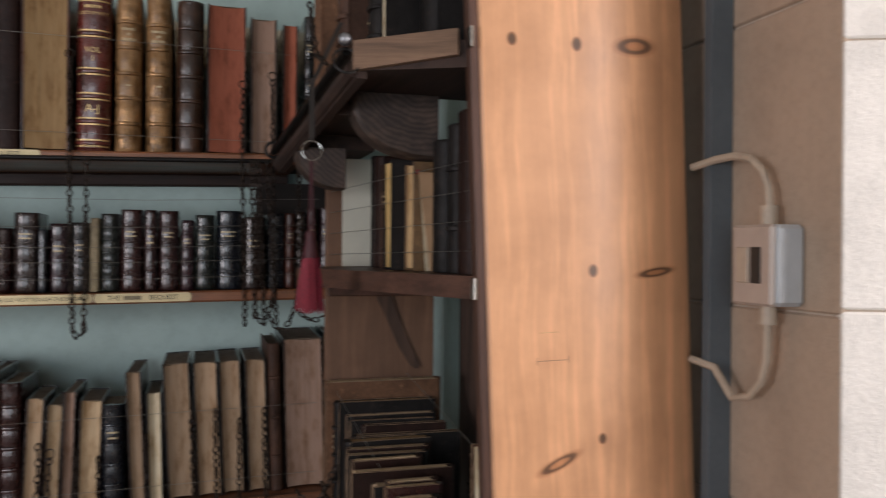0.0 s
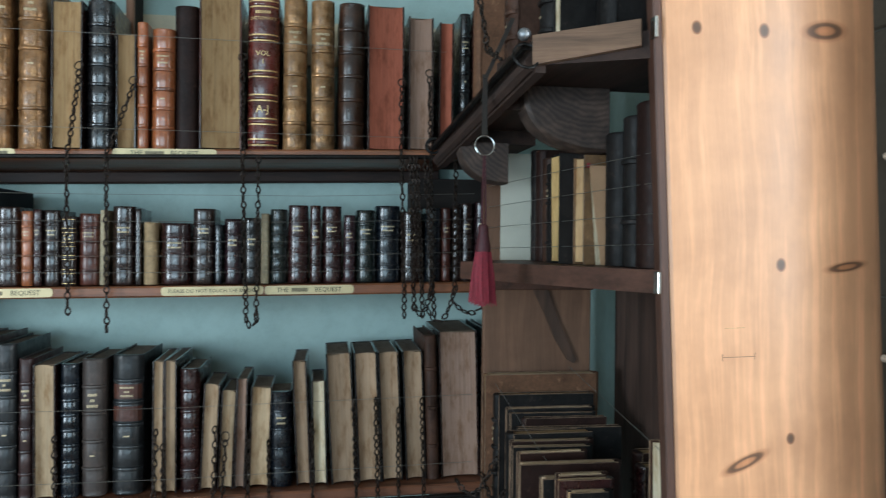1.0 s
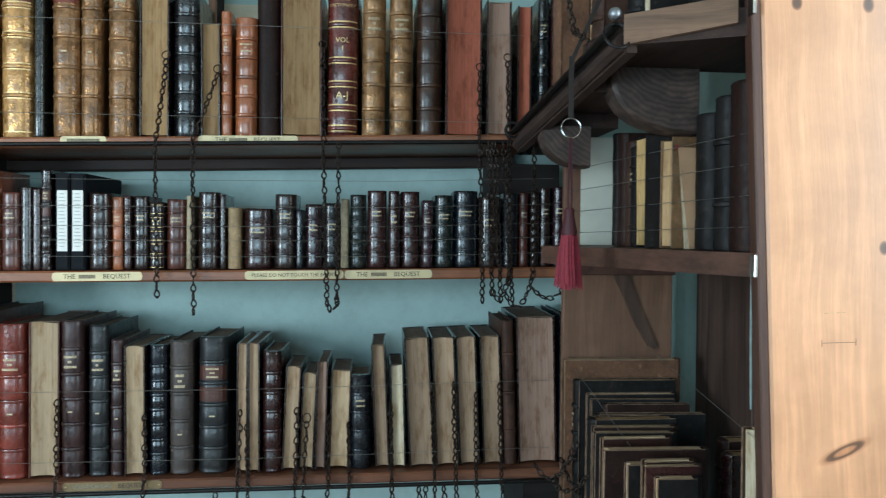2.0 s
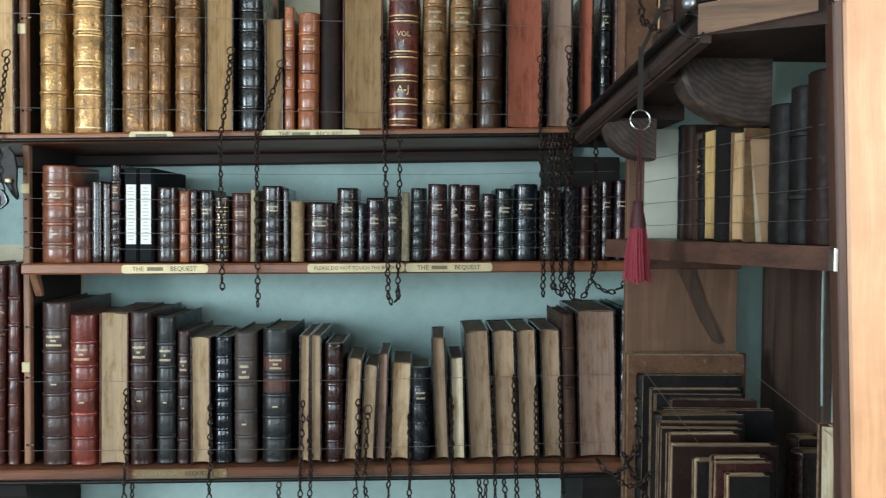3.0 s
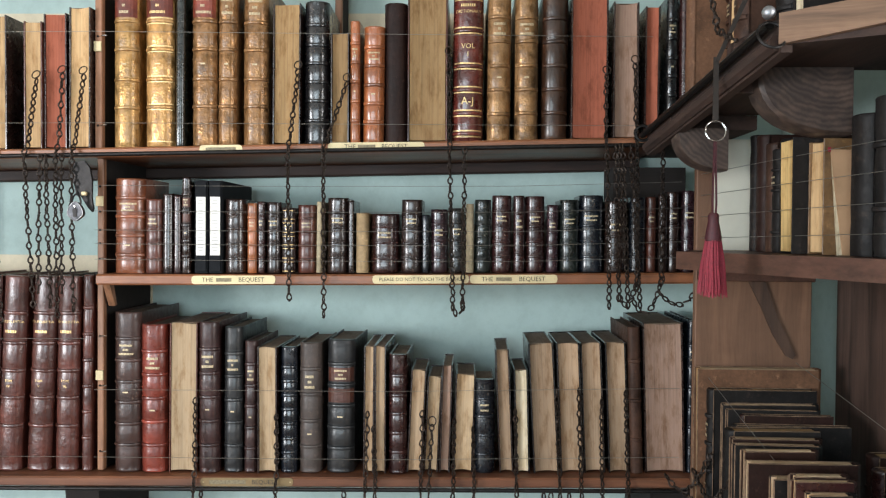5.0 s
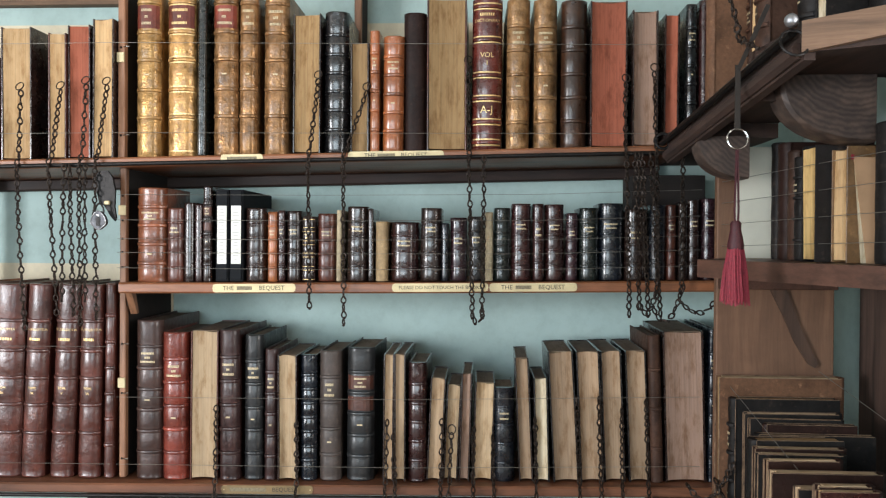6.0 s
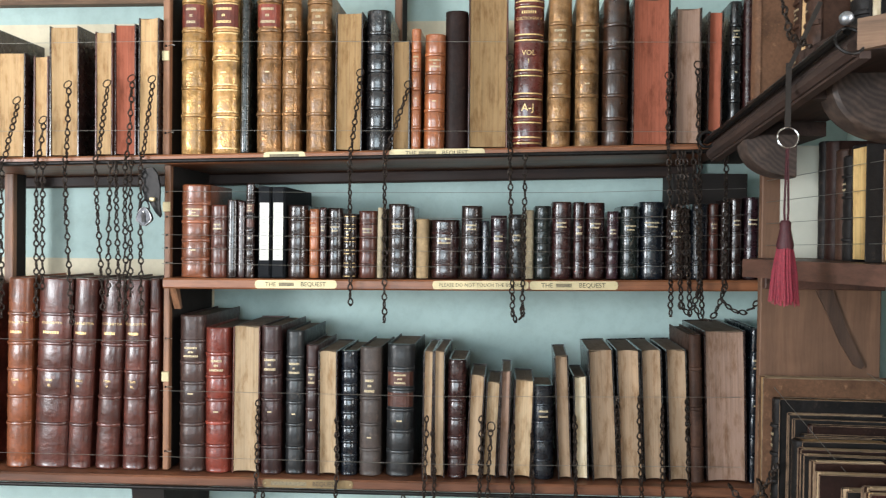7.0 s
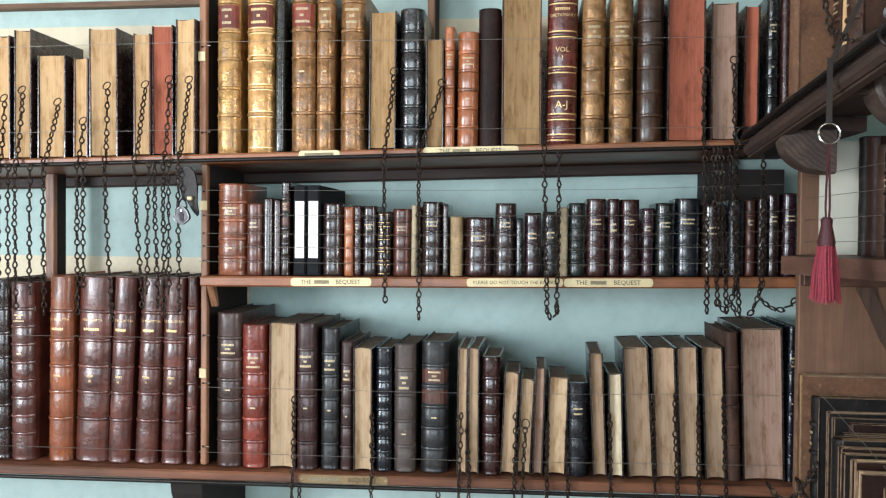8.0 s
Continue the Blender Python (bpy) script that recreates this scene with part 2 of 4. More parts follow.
PLATE = plain("taupe_plastic", (0.4, 0.33, 0.28), 0.4, 0, 0.1)
CABLE = plain("beige_cable", (0.42, 0.34, 0.26), 0.5, 0, 0.15)
BLACKCARD = plain("black_box_card", (0.008, 0.009, 0.011), 0.7, 0, 0.3)
BLACKCARD.node_tree.nodes["Principled BSDF"].inputs["Specular IOR Level"].default_value = 0.15
WHITECARD = plain("white_label_paper", (0.82, 0.8, 0.74), 0.7, 0, 0.06)
GREYINK = plain("grey_print", (0.45, 0.44, 0.42), 0.8, 0, 0.1)
TASSEL = plain("crimson_thread", (0.24, 0.011, 0.027), 0.6, 0, 0.4, 200.0, 0.6)
TASSELDARK = plain("dark_crimson_binding", (0.05, 0.006, 0.01), 0.6, 0, 0.4, 200.0)
STRAP = plain("worn_leather_strap", (0.022, 0.016, 0.012), 0.7, 0, 0.4)


# ---- mesh helpers ----
class Shape:
    """Vertices and faces, gathered piece by piece."""

    def __init__(self):
        self.v, self.f = [], []

    def add(self, verts, faces):
        n = len(self.v)
        self.v += [tuple(p) for p in verts]
        self.f += [tuple(i + n for i in f) for f in faces]
        return self

    def box(self, x0, x1, y0, y1, z0, z1, c=0.0015):
        """A box with chamfered edges."""
        c = min(c, (x1 - x0) * 0.4, (y1 - y0) * 0.4, (z1 - z0) * 0.4)
        bm = bmesh.new()
        bmesh.ops.create_cube(bm, size=1.0, matrix=Matrix.LocRotScale(((x0 + x1) / 2, (y0 + y1) / 2, (z0 + z1) / 2), None, (x1 - x0, y1 - y0, z1 - z0)))
        if c > 0.0004:
            bmesh.ops.bevel(bm, geom=bm.edges[:], offset=c, segments=1, affect="EDGES")
        return self.take(bm)

    def take(self, bm):
        bm.verts.index_update()
        self.add([v.co for v in bm.verts], [[v.index for v in f.verts] for f in bm.faces])
        bm.free()
        return self

    def grid(self, rows, close=False, caps=False):
        n = len(rows[0])
        faces = []
        for i in range(len(rows) - 1):
            for j in range(n if close else n - 1):
                k = (j + 1) % n
                faces.append((i * n + j, i * n + k, (i + 1) * n + k, (i + 1) * n + j))
        if caps:
            faces += [tuple(range(n))[::-1], tuple((len(rows) - 1) * n + j for j in range(n))]
        return self.add([p for r in rows for p in r], faces)

    def tube(self, pts, r, sides=8, caps=True, closed=False):
        pts = [Vector(p) for p in pts]
        rows, n = [], len(pts)
        for i, p in enumerate(pts):
            a = pts[(i - 1) % n] if closed or i else p
            b = pts[(i + 1) % n] if closed or i < n - 1 else p
            d = (b - a).normalized()
            side = d.cross(Vector((0.31, 0.22, 0.92))).normalized()
            up = side.cross(d)
            rad = r[i] if isinstance(r, (list, tuple)) else r
            rows.append([p + side * rad * math.cos(t) + up * rad * math.sin(t) for t in (2 * math.pi * k / sides for k in range(sides))])
        if closed:
            rows.append(rows[0])
        return self.grid(rows, True, caps and not closed)

    def prism(self, outline, axis, a, b):
        """An outline in two axes, drawn out along the third."""
        def at(p, h):
            return {"x": (h, p[0], p[1]), "y": (p[0], h, p[1]), "z": (p[0], p[1], h)}[axis]
        n = len(outline)
        return self.add([at(p, a) for p in outline] + [at(p, b) for p in outline],
                        [tuple(range(n))[::-1], tuple(range(n, 2 * n))] + [(i, (i + 1) % n, n + (i + 1) % n, n + i) for i in range(n)])

    def mesh(self, name, material, smooth=False):
        me = bpy.data.meshes.new(name)
        me.from_pydata(self.v, [], self.f)
        bm = bmesh.new()
        bm.from_mesh(me)
        bmesh.ops.recalc_face_normals(bm, faces=bm.faces[:])
        bm.to_mesh(me)
        bm.free()
        me.materials.append(material)
        if smooth:
            me.shade_smooth()
            me.set_sharp_from_angle(angle=radians(40))
        return me


def part(name, shape, material, parent, label="", smooth=False):
    ob = new(name, shape.mesh(name, material, smooth))
    ob.parent = parent
    return tagged(ob, label)


def thing(name, m, label, category, group="", kind=""):
    ob = new(name)
    ob.empty_display_size = 0.05
    ob.matrix_world = m
    return tagged(ob, label, category, group, kind)


def solid(name, shape, material, label, category="", kind="", smooth=False):
    return tagged(new(name, shape.mesh(name, material, smooth)), label, category, "", kind)


def letters(body, size, m, bend=None):
    """Flat letters as a mesh shape, standing in the xz plane; bend gives each x its depth."""
    cu = bpy.data.curves.new("letters", "FONT")
    cu.body, cu.size, cu.align_x, cu.align_y = body, size, "CENTER", "CENTER"
    cu.resolution_u, cu.extrude = 2, 0.0
    ob = bpy.data.objects.new("letters", cu)
    me = bpy.data.meshes.new_from_object(ob)
    s = Shape()
    s.add([m @ Vector((v.co.x, bend(v.co.x) if bend else 0.0, v.co.y)) for v in me.vertices], [list(p.vertices) for p in me.polygons])
    bpy.data.objects.remove(ob)
    bpy.data.curves.remove(cu)
    bpy.data.meshes.remove(me)
    return s


# ---- the plan: shelves rise slightly towards the corner ----
WALL = 0.64
EDGE = 0.31


def top_shelf(x):
    return 1.79 + 0.0222 * x


def mid_shelf(x):
    return 1.481 + 0.0125 * x


def low_shelf(x):
    return 1.011 + 0.013 * x


# ---- room ----
solid("wall_north", Shape().box(-3.6, 0.9, WALL, WALL + 0.3, 0, 3.0, 0), TEAL, "pale teal painted wall behind the bookshelves", "wall", "structure")
solid("trim", Shape().box(-3.6, -1.372, WALL - 0.004, WALL + 0.01, 1.36, 1.498, 0), CREAM, "cream painted band on the teal wall", "trim", "structure")
solid("trim", Shape().box(-3.6, 0.3, WALL - 0.004, WALL + 0.01, 2.04, 2.155, 0), CREAM, "cream painted band high on the teal wall", "trim", "structure")
solid("trim", Shape().box(-3.6, -1.4, WALL - 0.03, WALL + 0.005, 2.204, 2.219), ENDWOOD, "brown wooden rail on the teal wall", "trim", "structure")
solid("floor", Shape().box(-3.6, 2.2, -4.0, 0.9, -0.1, 0, 0), FLOOR, "dark boarded floor", "floor", "structure")
solid("ceiling", Shape().box(-3.6, 2.2, -4.0, 0.94, 2.9, 3.0, 0), LIMEWASH, "limewashed ceiling", "ceiling", "structure")
west = Shape()
for y0, y1, z0, z1 in ((-4.0, -3.2, 0, 2.9), (-2.0, 0.94, 0, 2.9), (-3.2, -2.0, 0, 1.0), (-3.2, -2.0, 2.4, 2.9)):
    west.box(-3.9, -3.6, y0, y1, z0, z1, 0)
solid("wall_west", west, LIMEWASH, "limewashed side wall with a window opening", "wall", "structure")
south = Shape()
for x0, x1, z0, z1 in ((-3.6, -2.15, 0, 2.9), (-0.65, 2.2, 0, 2.9), (-2.15, -0.65, 0, 1.0), (-2.15, -0.65, 2.45, 2.9)):
    south.box(x0, x1, -4.0, -3.7, z0, z1, 0)
solid("wall_south", south, LIMEWASH, "limewashed wall with a window opening", "wall", "structure")

# the stone wall beside the bookcase, in courses with mortar joints, and the bright window splay
east = thing("wall_east", Matrix(), "tan limestone wall beside the bookcase", "wall", "", "structure")
part("mortar", Shape().box(0.536, 0.9, -0.676, WALL, 0, 2.9, 0), JOINT, east)
for z0, z1 in ((0.0, 0.42), (0.424, 0.85), (0.854, 1.176), (1.18, 1.486), (1.489, 1.93), (1.934, 2.4), (2.404, 2.9)):
    part("stone", Shape().box(0.53, 0.6, -0.68, WALL - 0.002, z0, z1, 0.003), STONE, east)
splay = thing("wall_splay", pose(0.53, -0.68, 0, 0, 0, -24), "whitewashed stone window splay in bright light", "wall", "", "structure")
part("mortar", Shape().box(0.002, 0.9, 0.006, 0.25, 0, 2.9, 0), JOINT, splay)
for z0, z1 in ((0.0, 0.5), (0.503, 1.0), (1.003, 1.494), (1.497, 1.856), (1.859, 2.3), (2.303, 2.9)):
    part("stone", Shape().box(0.0, 0.9, 0.0, 0.2, z0, z1, 0.003), WHITESTONE, splay)
far = Shape()
for y0, y1, z0, z1 in ((-3.7, -1.95, 0, 2.9), (-1.05, -0.95, 0, 2.9), (-1.95, -1.05, 0, 1.15), (-1.95, -1.05, 2.55, 2.9)):
    far.box(1.42, 1.75, y0, y1, z0, z1, 0)
solid("wall_far_east", far, LIMEWASH, "limewashed wall with a window opening", "wall", "structure")
# Added strip: its slate colour stands for the shadow beside the end board.
solid("shade_strip", Shape().box(0.488, 0.529, -0.45, -0.43, 0, 2.9, 0.001), SLATE_SHADE, "slate blue strip standing for the shadow beside the bookcase", "panel", "structure")


# ---- main bookcase ----
def sloped_board(level, x0, x1, y0, y1, thick, round_front=0.004):
    """A long board whose ends stand at slightly different heights."""
    s = Shape()
    prof = [(y0 + round_front, 0), (y0, -round_front), (y0, -thick + round_front), (y0 + round_front, -thick), (y1, -thick), (y1, 0)]
    n = 12
    rows = []
    for i in range(n + 1):
        x = x0 + (x1 - x0) * i / n
        sag = -0.002 * math.sin(math.pi * i / n)
        rows.append([(x, y, level(x) + z + sag) for y, z in prof])
    return s.grid(rows, True, True)


def rod(level, x0, x1, drop):
    return Shape().tube([(x0 + (x1 - x0) * i / 8, EDGE - 0.008, level(x0 + (x1 - x0) * i / 8) - drop) for i in range(9)], 0.005, 10)


bookcase = thing("bookcase", Matrix(), "stained pine wall bookcase with iron chain rods", "bookcase")
part("shelf", sloped_board(top_shelf, -2.7, -0.07, EDGE, WALL - 0.004, 0.022), SHELF, bookcase)
part("shelf", sloped_board(mid_shelf, -1.3755, 0.02, EDGE, WALL - 0.006, 0.025), SHELF, bookcase)
part("shelf", sloped_board(low_shelf, -2.7, 0.18, EDGE, WALL - 0.004, 0.0235), SHADED_SHELF, bookcase)
part("iron_rod", rod(top_shelf, -2.7, -0.11, 0.0185), IRON, bookcase, "black iron chain rod", True)
part("iron_rod", rod(low_shelf, -2.7, -0.03, 0.0272), IRON, bookcase, "black iron chain rod", True)
part("rail", sloped_board(lambda x: top_shelf(x) - 0.0225, -2.7, -0.07, WALL - 0.035, WALL - 0.004, 0.0305), RAILWOOD, bookcase)
for x0, x1, y0, z0, z1 in ((-1.391, -1.376, 0.35, low_shelf(-1.38) + 0.001, top_shelf(-1.38) - 0.0225), (-1.397, -1.38, 0.35, top_shelf(-1.38), 2.5),
                           (-1.897, -1.872, 0.5, 0.99, top_shelf(-1.9) - 0.0225), (-0.856, -0.838, 0.52, top_shelf(-0.85) + 0.002, 2.5)):
    # each upright: black body behind a paler front strip
    part("upright", Shape().box(x0 + 0.001, x1 - 0.001, y0 + 0.018, WALL - 0.004 if x0 > -1.8 else 0.56, z0, z1, 0.001), BLACKWOOD, bookcase, "black upright")
    part("front_strip", Shape().box(x0, x1, y0, y0 + 0.018, z0, z1, 0.002), POST, bookcase, "pale wooden front strip of the upright")
for bx, half in ((-1.42, 0.04), (-0.03, 0.055)):
    prof = [(EDGE + 0.02, low_shelf(bx) - 0.0245)] + [(EDGE + 0.02 + 0.17 * (1 - math.cos(a)), low_shelf(bx) - 0.0245 - 0.15 * math.sin(a)) for a in (0.3, 0.6, 0.9, 1.2, 1.5)] + [(WALL - 0.006, low_shelf(bx) - 0.2), (WALL - 0.006, low_shelf(bx) - 0.0245)]
    part("bracket", Shape().prism(prof, "x", bx - half, bx + half), BLACKWOOD, bookcase)
# Added black panel for the deep shade under the top shelf's corner end.
part("shade_panel", Shape().box(-0.15, 0.03, 0.5, WALL - 0.001, 1.56, 1.735, 0.001), BLACKWOOD, bookcase)
part("under_shelf_piece", Shape().prism([(0.33, mid_shelf(-1.36) - 0.026), (0.352, mid_shelf(-1.36) - 0.026), (0.37, mid_shelf(-1.36) - 0.075), (0.36, mid_shelf(-1.36) - 0.078)], "x", -1.368, -1.352), POST, bookcase)
for px, pz in ((-1.389, 2.0), (-1.384, 1.635), (-1.384, 1.222)):
    part("catch_plate", Shape().box(px - 0.009, px + 0.009, 0.345, 0.3505, pz - 0.012, pz + 0.012, 0.001), BRASS, bookcase, "small brass catch plate")
for z in (2.024, 1.814, 1.67, 1.611, 1.567, 1.535, 1.499, 1.315, 1.197, 1.04):
    bm = bmesh.new()
    bmesh.ops.create_uvsphere(bm, u_segments=8, v_segments=5, radius=0.0028, matrix=Matrix.Translation((-1.384 if z < 1.75 else -1.389, 0.3495, z)))
    part("screw", Shape().take(bm), IRON, bookcase, "", True)
    if z > 1.7 or z < 1.5:
        part("wire_hook", Shape().tube([(-1.381, 0.347, z), (-1.373, 0.342, z + 0.001), (-1.366, 0.344, z + 0.001)], 0.0017, 6), STEEL, bookcase, "bright steel wire hook", True)

# engraved brass plates on the shelf edges; family names stand as plain bars
PLATES = [
    ("mid", -1.053, 0.196, "THE", 0.036, "BEQUEST"), ("mid", -0.62, 0.222, "PLEASE DO NOT TOUCH THE BOOKS", 0, ""),
    ("mid", -0.407, 0.2, "THE", 0.036, "BEQUEST"), ("top", -1.083, 0.1, "", 0.07, ""),
    ("top", -0.724, 0.222, "THE", 0.04, "BEQUEST"), ("low", -1.02, 0.217, "", 0.085, "BEQUEST"),
]
for where, px, w, first, bar, last in PLATES:
    level, drop = {"mid": (mid_shelf, 0.0135), "top": (top_shelf, 0.0108), "low": (low_shelf, 0.0125)}[where]
    h = 0.0195
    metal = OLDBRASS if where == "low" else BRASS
    root = thing("brass_plate", pose(px, EDGE - 0.0005, level(px) - drop, 0, -math.degrees(math.atan(0.0145)), 0),
                 "engraved brass name plate with clipped corners on the shelf edge", "plate", "name plates")
    c = 0.006
    o = [(-w / 2 + c, -h / 2), (w / 2 - c, -h / 2), (w / 2 - c * 0.3, -h / 2 + c * 0.4), (w / 2, 0), (w / 2 - c * 0.3, h / 2 - c * 0.4), (w / 2 - c, h / 2), (-w / 2 + c, h / 2), (-w / 2 + c * 0.3, h / 2 - c * 0.4), (-w / 2, 0), (-w / 2 + c * 0.3, -h / 2 + c * 0.4)]
    part("plate", Shape().prism(o, "y", -0.0016, 0.0), metal, root)
    size = 0.0145 if bar else 0.0112
    m = Matrix.Translation((0, -0.002, -0.0002))
    if first:
        part("engraving", letters(first, size, m @ Matrix.Translation((-0.06 if bar else 0, 0, 0))), INK, root)
    if bar:
        bx = -0.022 if last and first else (-0.045 if last else 0)
        part("name_bar", Shape().box(bx - bar / 2, bx + bar / 2, -0.0021, -0.0015, -0.0042, 0.0042, 0), RUBBED, root, "rubbed plain bar")
    if last:
        part("engraving", letters(last, size, m @ Matrix.Translation((0.042, 0, 0))), INK, root)
    for sx in (-1, 1):
        part("screw", Shape().prism([(sx * (w / 2 - 0.007) + 0.0016 * math.cos(a), 0.0016 * math.sin(a)) for a in (0, 1.05, 2.1, 3.14, 4.19, 5.24)], "y", -0.0024, -0.0015), BRASS, root)


# ---- books ----
ROUND = 3.3  # how flat a spine is across its middle


def arc_row(w, bulge, z, out, n=9):
    """Points across a rounded spine at one height."""
    return [(u * w / 2, bulge * abs(u) ** ROUND - out, z) for u in (-1 + 2 * i / (n - 1) for i in range(n))]


def patch(w, bulge, z0, z1, out, u0=-0.93, u1=0.93, n=9):
    rows = []
    for z in (z0, z1):
        rows.append([(u * w / 2, bulge * abs(u) ** ROUND - out, z) for u in (u0 + (u1 - u0) * i / (n - 1) for i in range(n))])
    return Shape().grid(rows)


def spine_book(root, w, h, d, skin, bands, label, gilt, pages, rnd, title=(), at=(), head="dusty", inset=0.0058, rim=False):
    bulge = min(0.018, 0.3 * w)
    zs = [h * (0.1 + 0.8 * (i + 0.5) / bands) + rnd.uniform(-1, 1) * 0.001 for i in range(bands)] if bands else []
    if at:
        zs = [h * k for k in at]
    rows = []
    hb = 0.0044 if h > 0.22 else 0.003
    stations = [(0.0, -0.001), (0.003, 0.0)]
    if zs:
        swell = 0.0012 if h > 0.22 else 0.0008
        for z0, z1 in zip([0.0] + zs, zs + [h]):
            a, b = z0 + hb * 1.15, z1 - hb * 1.15
            if b - a > 0.006:
                stations += [(a + (b - a) * k, o * swell + rnd.uniform(-0.0002, 0.0002)) for k, o in ((0.0, -0.9), (0.16, 0.2), (0.5, 0.7), (0.84, 0.2), (1.0, -0.9))]
        stations = [s for s in stations if 0.0 <= s[0] < h * 0.955]
        stations.sort()
    else:
        for z in [h * k / 8 for k in range(1, 8)]:
            stations.append((z, rnd.uniform(-0.0005, 0.0005)))
    stations += [(h * 0.965, 0.0004), (h - 0.003, 0.001), (h, -0.0015)]
    for z, out in stations:
        z2 = z
        rows.append(arc_row(w, bulge, z2, out) + [(w / 2, bulge + 0.004, z2), (-w / 2, bulge + 0.004, z2)])
    back = part("spine", Shape().grid(rows, True, True), skin, root, "", True)
    for z in zs:
        k = 0.0042 if h > 0.22 else 0.0031
        hump = [(z - hb, -0.001), (z - hb * 0.7, k * 0.75), (z, k), (z + hb * 0.7, k * 0.75), (z + hb, -0.001)]
        part("raised_band", Shape().grid([arc_row(w * 1.004, bulge, zz, out) for zz, out in hump]), skin, back, "", True)
    for sx in (-1, 1):
        a, b = sorted((sx * w / 2, sx * (w / 2 - 0.003)))
        cover = part("cover_board", Shape().box(a, b, bulge, d, 0, h, 0.0005), skin, root)
        if rim:
            worn_rim(cover, a, b, bulge, d, h)
    block = part("page_block", Shape().box(-w / 2 + 0.0034, w / 2 - 0.0034, bulge + 0.0045, d - 0.004, 0.003, h - 0.0002 - inset, 0), pages, root)
    part("head_edge", Shape().box(-w / 2 + 0.0036, w / 2 - 0.0036, bulge + 0.0048, d - 0.005, h - inset, h + 0.0008 - inset, 0), PAGES[head], block)
    metal = GILT if gilt == "G" else FADED
    if gilt == "G":
        th = 0.0016 if h > 0.22 else 0.0006
        for z in [z + off for z in zs for off in (-hb * 1.5, hb * 1.5)] + [h * 0.03, h * 0.955]:
            part("gilt_line", patch(w, bulge, z - th, z + th, 0.0009), metal, back)
    if label and bands > 1:
        z0, z1 = zs[-2] + hb * 1.9, zs[-1] - hb * 1.9
        if label in ("r", "R"):
            part("title_label", patch(w, bulge, z0, z1, 0.0015), RED_LABEL if label == "R" else BROWN_LABEL, back, "red leather title label" if label == "R" else "brown leather title label")
            if label == "r" and len(zs) > 3:
                part("title_label", patch(w, bulge, zs[-3] + hb * 1.9, zs[-2] - hb * 1.9, 0.0015), BROWN_LABEL, back, "brown leather title label")
        bars = Shape()
        n = 3 if h > 0.22 else 2
        for i in range(n):
            z = z1 - (z1 - z0) * (i + 0.75) / (n + 0.5)
            half = rnd.uniform(0.4, 0.62)
            if i == 1 and n == 3:
                half *= 0.35
            t = min(0.003, (z1 - z0) * 0.07)
            u = -half
            while u < half - 0.05:
                step = rnd.uniform(0.06, 0.13)
                p = patch(w, bulge, z - t, z + t, 0.002, u, min(half, u + step * 0.75), 3)
                bars.add(p.v, p.f)
                u += step
        if h > 0.22 and len(zs) > 3:
            zc = (zs[-3] + zs[-4]) / 2
            p = patch(w, bulge, zc - 0.0017, zc + 0.0017, 0.002, -0.2, 0.2, 5)
            bars.add(p.v, p.f)
        tagged(part("gilt_title", bars, metal, back), kind="stuff")
    for body, size, zf in title:
        if not body:
            bars = Shape()
            for i in range(7):
                p = patch(w, bulge, h * zf - size / 2, h * zf + size / 2, 0.002, -0.5 + i / 7, -0.41 + i / 7, 3)
                bars.add(p.v, p.f)
            tagged(part("gilt_bars", bars, GILT, back), kind="stuff")
            continue
        s = letters(body, size, Matrix.Translation((0, -0.0022, h * zf)), lambda x: bulge * min(1, abs(2 * x / w)) ** ROUND)
        part("gilt_lettering", s, GILT, back)


def worn_rim(cover, a, b, o, d, h):
    """The scuffed pale edge along the head and the front of a cover board."""
    s = Shape().box(a - 0.0002, b + 0.0002, o + 0.001, d - 0.002, h - 0.0006, h + 0.0003, 0.0004)
    s.box(a - 0.0002, b + 0.0002, o - 0.0003, o + 0.0008, 0.004, h - 0.0012, 0.0004)
    part("worn_edge", s, SCUFF, cover)


def edge_book(root, w, h, d, skin, pages, rnd, head="dusty", inset=0.0038, rim=False):
    """A book standing with its leaves outwards and its spine to the wall."""
    th = 0.0032
    for sx in (-1, 1):
        a, b = sorted((sx * w / 2, sx * (w / 2 - th)))
        o = rnd.uniform(0, 0.003)
        hh = h - rnd.uniform(0, 0.003)
        cover = part("cover_board", Shape().box(a, b, o, d, 0, hh, 0.0005), skin, root)
        if rim:
            worn_rim(cover, a, b, o, d, hh)
    iw = w - 2 * th - 0.0006
    hollow = min(0.008, 0.2 * w)
    rows = []
    wave = rnd.uniform(0, 6)
    for i in range(9):
        k = i / 8
        z = 0.004 + (h - 0.0042 - inset) * k
        shift = 0.0012 * math.sin(wave + 3.1 * k)
        rows.append([(u * iw / 2 * (0.985 + 0.012 * math.sin(wave + 5 * k)) , 0.005 + shift + hollow * (1 - u * u), z + 0.0015 * math.sin(wave + u * 2) * (i == 8)) for u in (-1, -0.66, -0.33, 0, 0.33, 0.66, 1)] + [(iw / 2, d - 0.006, z), (-iw / 2, d - 0.006, z)])
    block = part("page_block", Shape().grid(rows, True, True), pages, root, "", True)
    part("head_edge", Shape().box(-iw / 2 + 0.0005, iw / 2 - 0.0005, 0.006 + hollow, d - 0.007, h - inset, h + 0.0016 - inset, 0), PAGES[head], block)
    part("spine", Shape().prism([(-w / 2, d - 0.002), (w / 2, d - 0.002), (w / 2 * 0.6, d + 0.006), (-w / 2 * 0.6, d + 0.006)], "z", 0, h), skin, root)


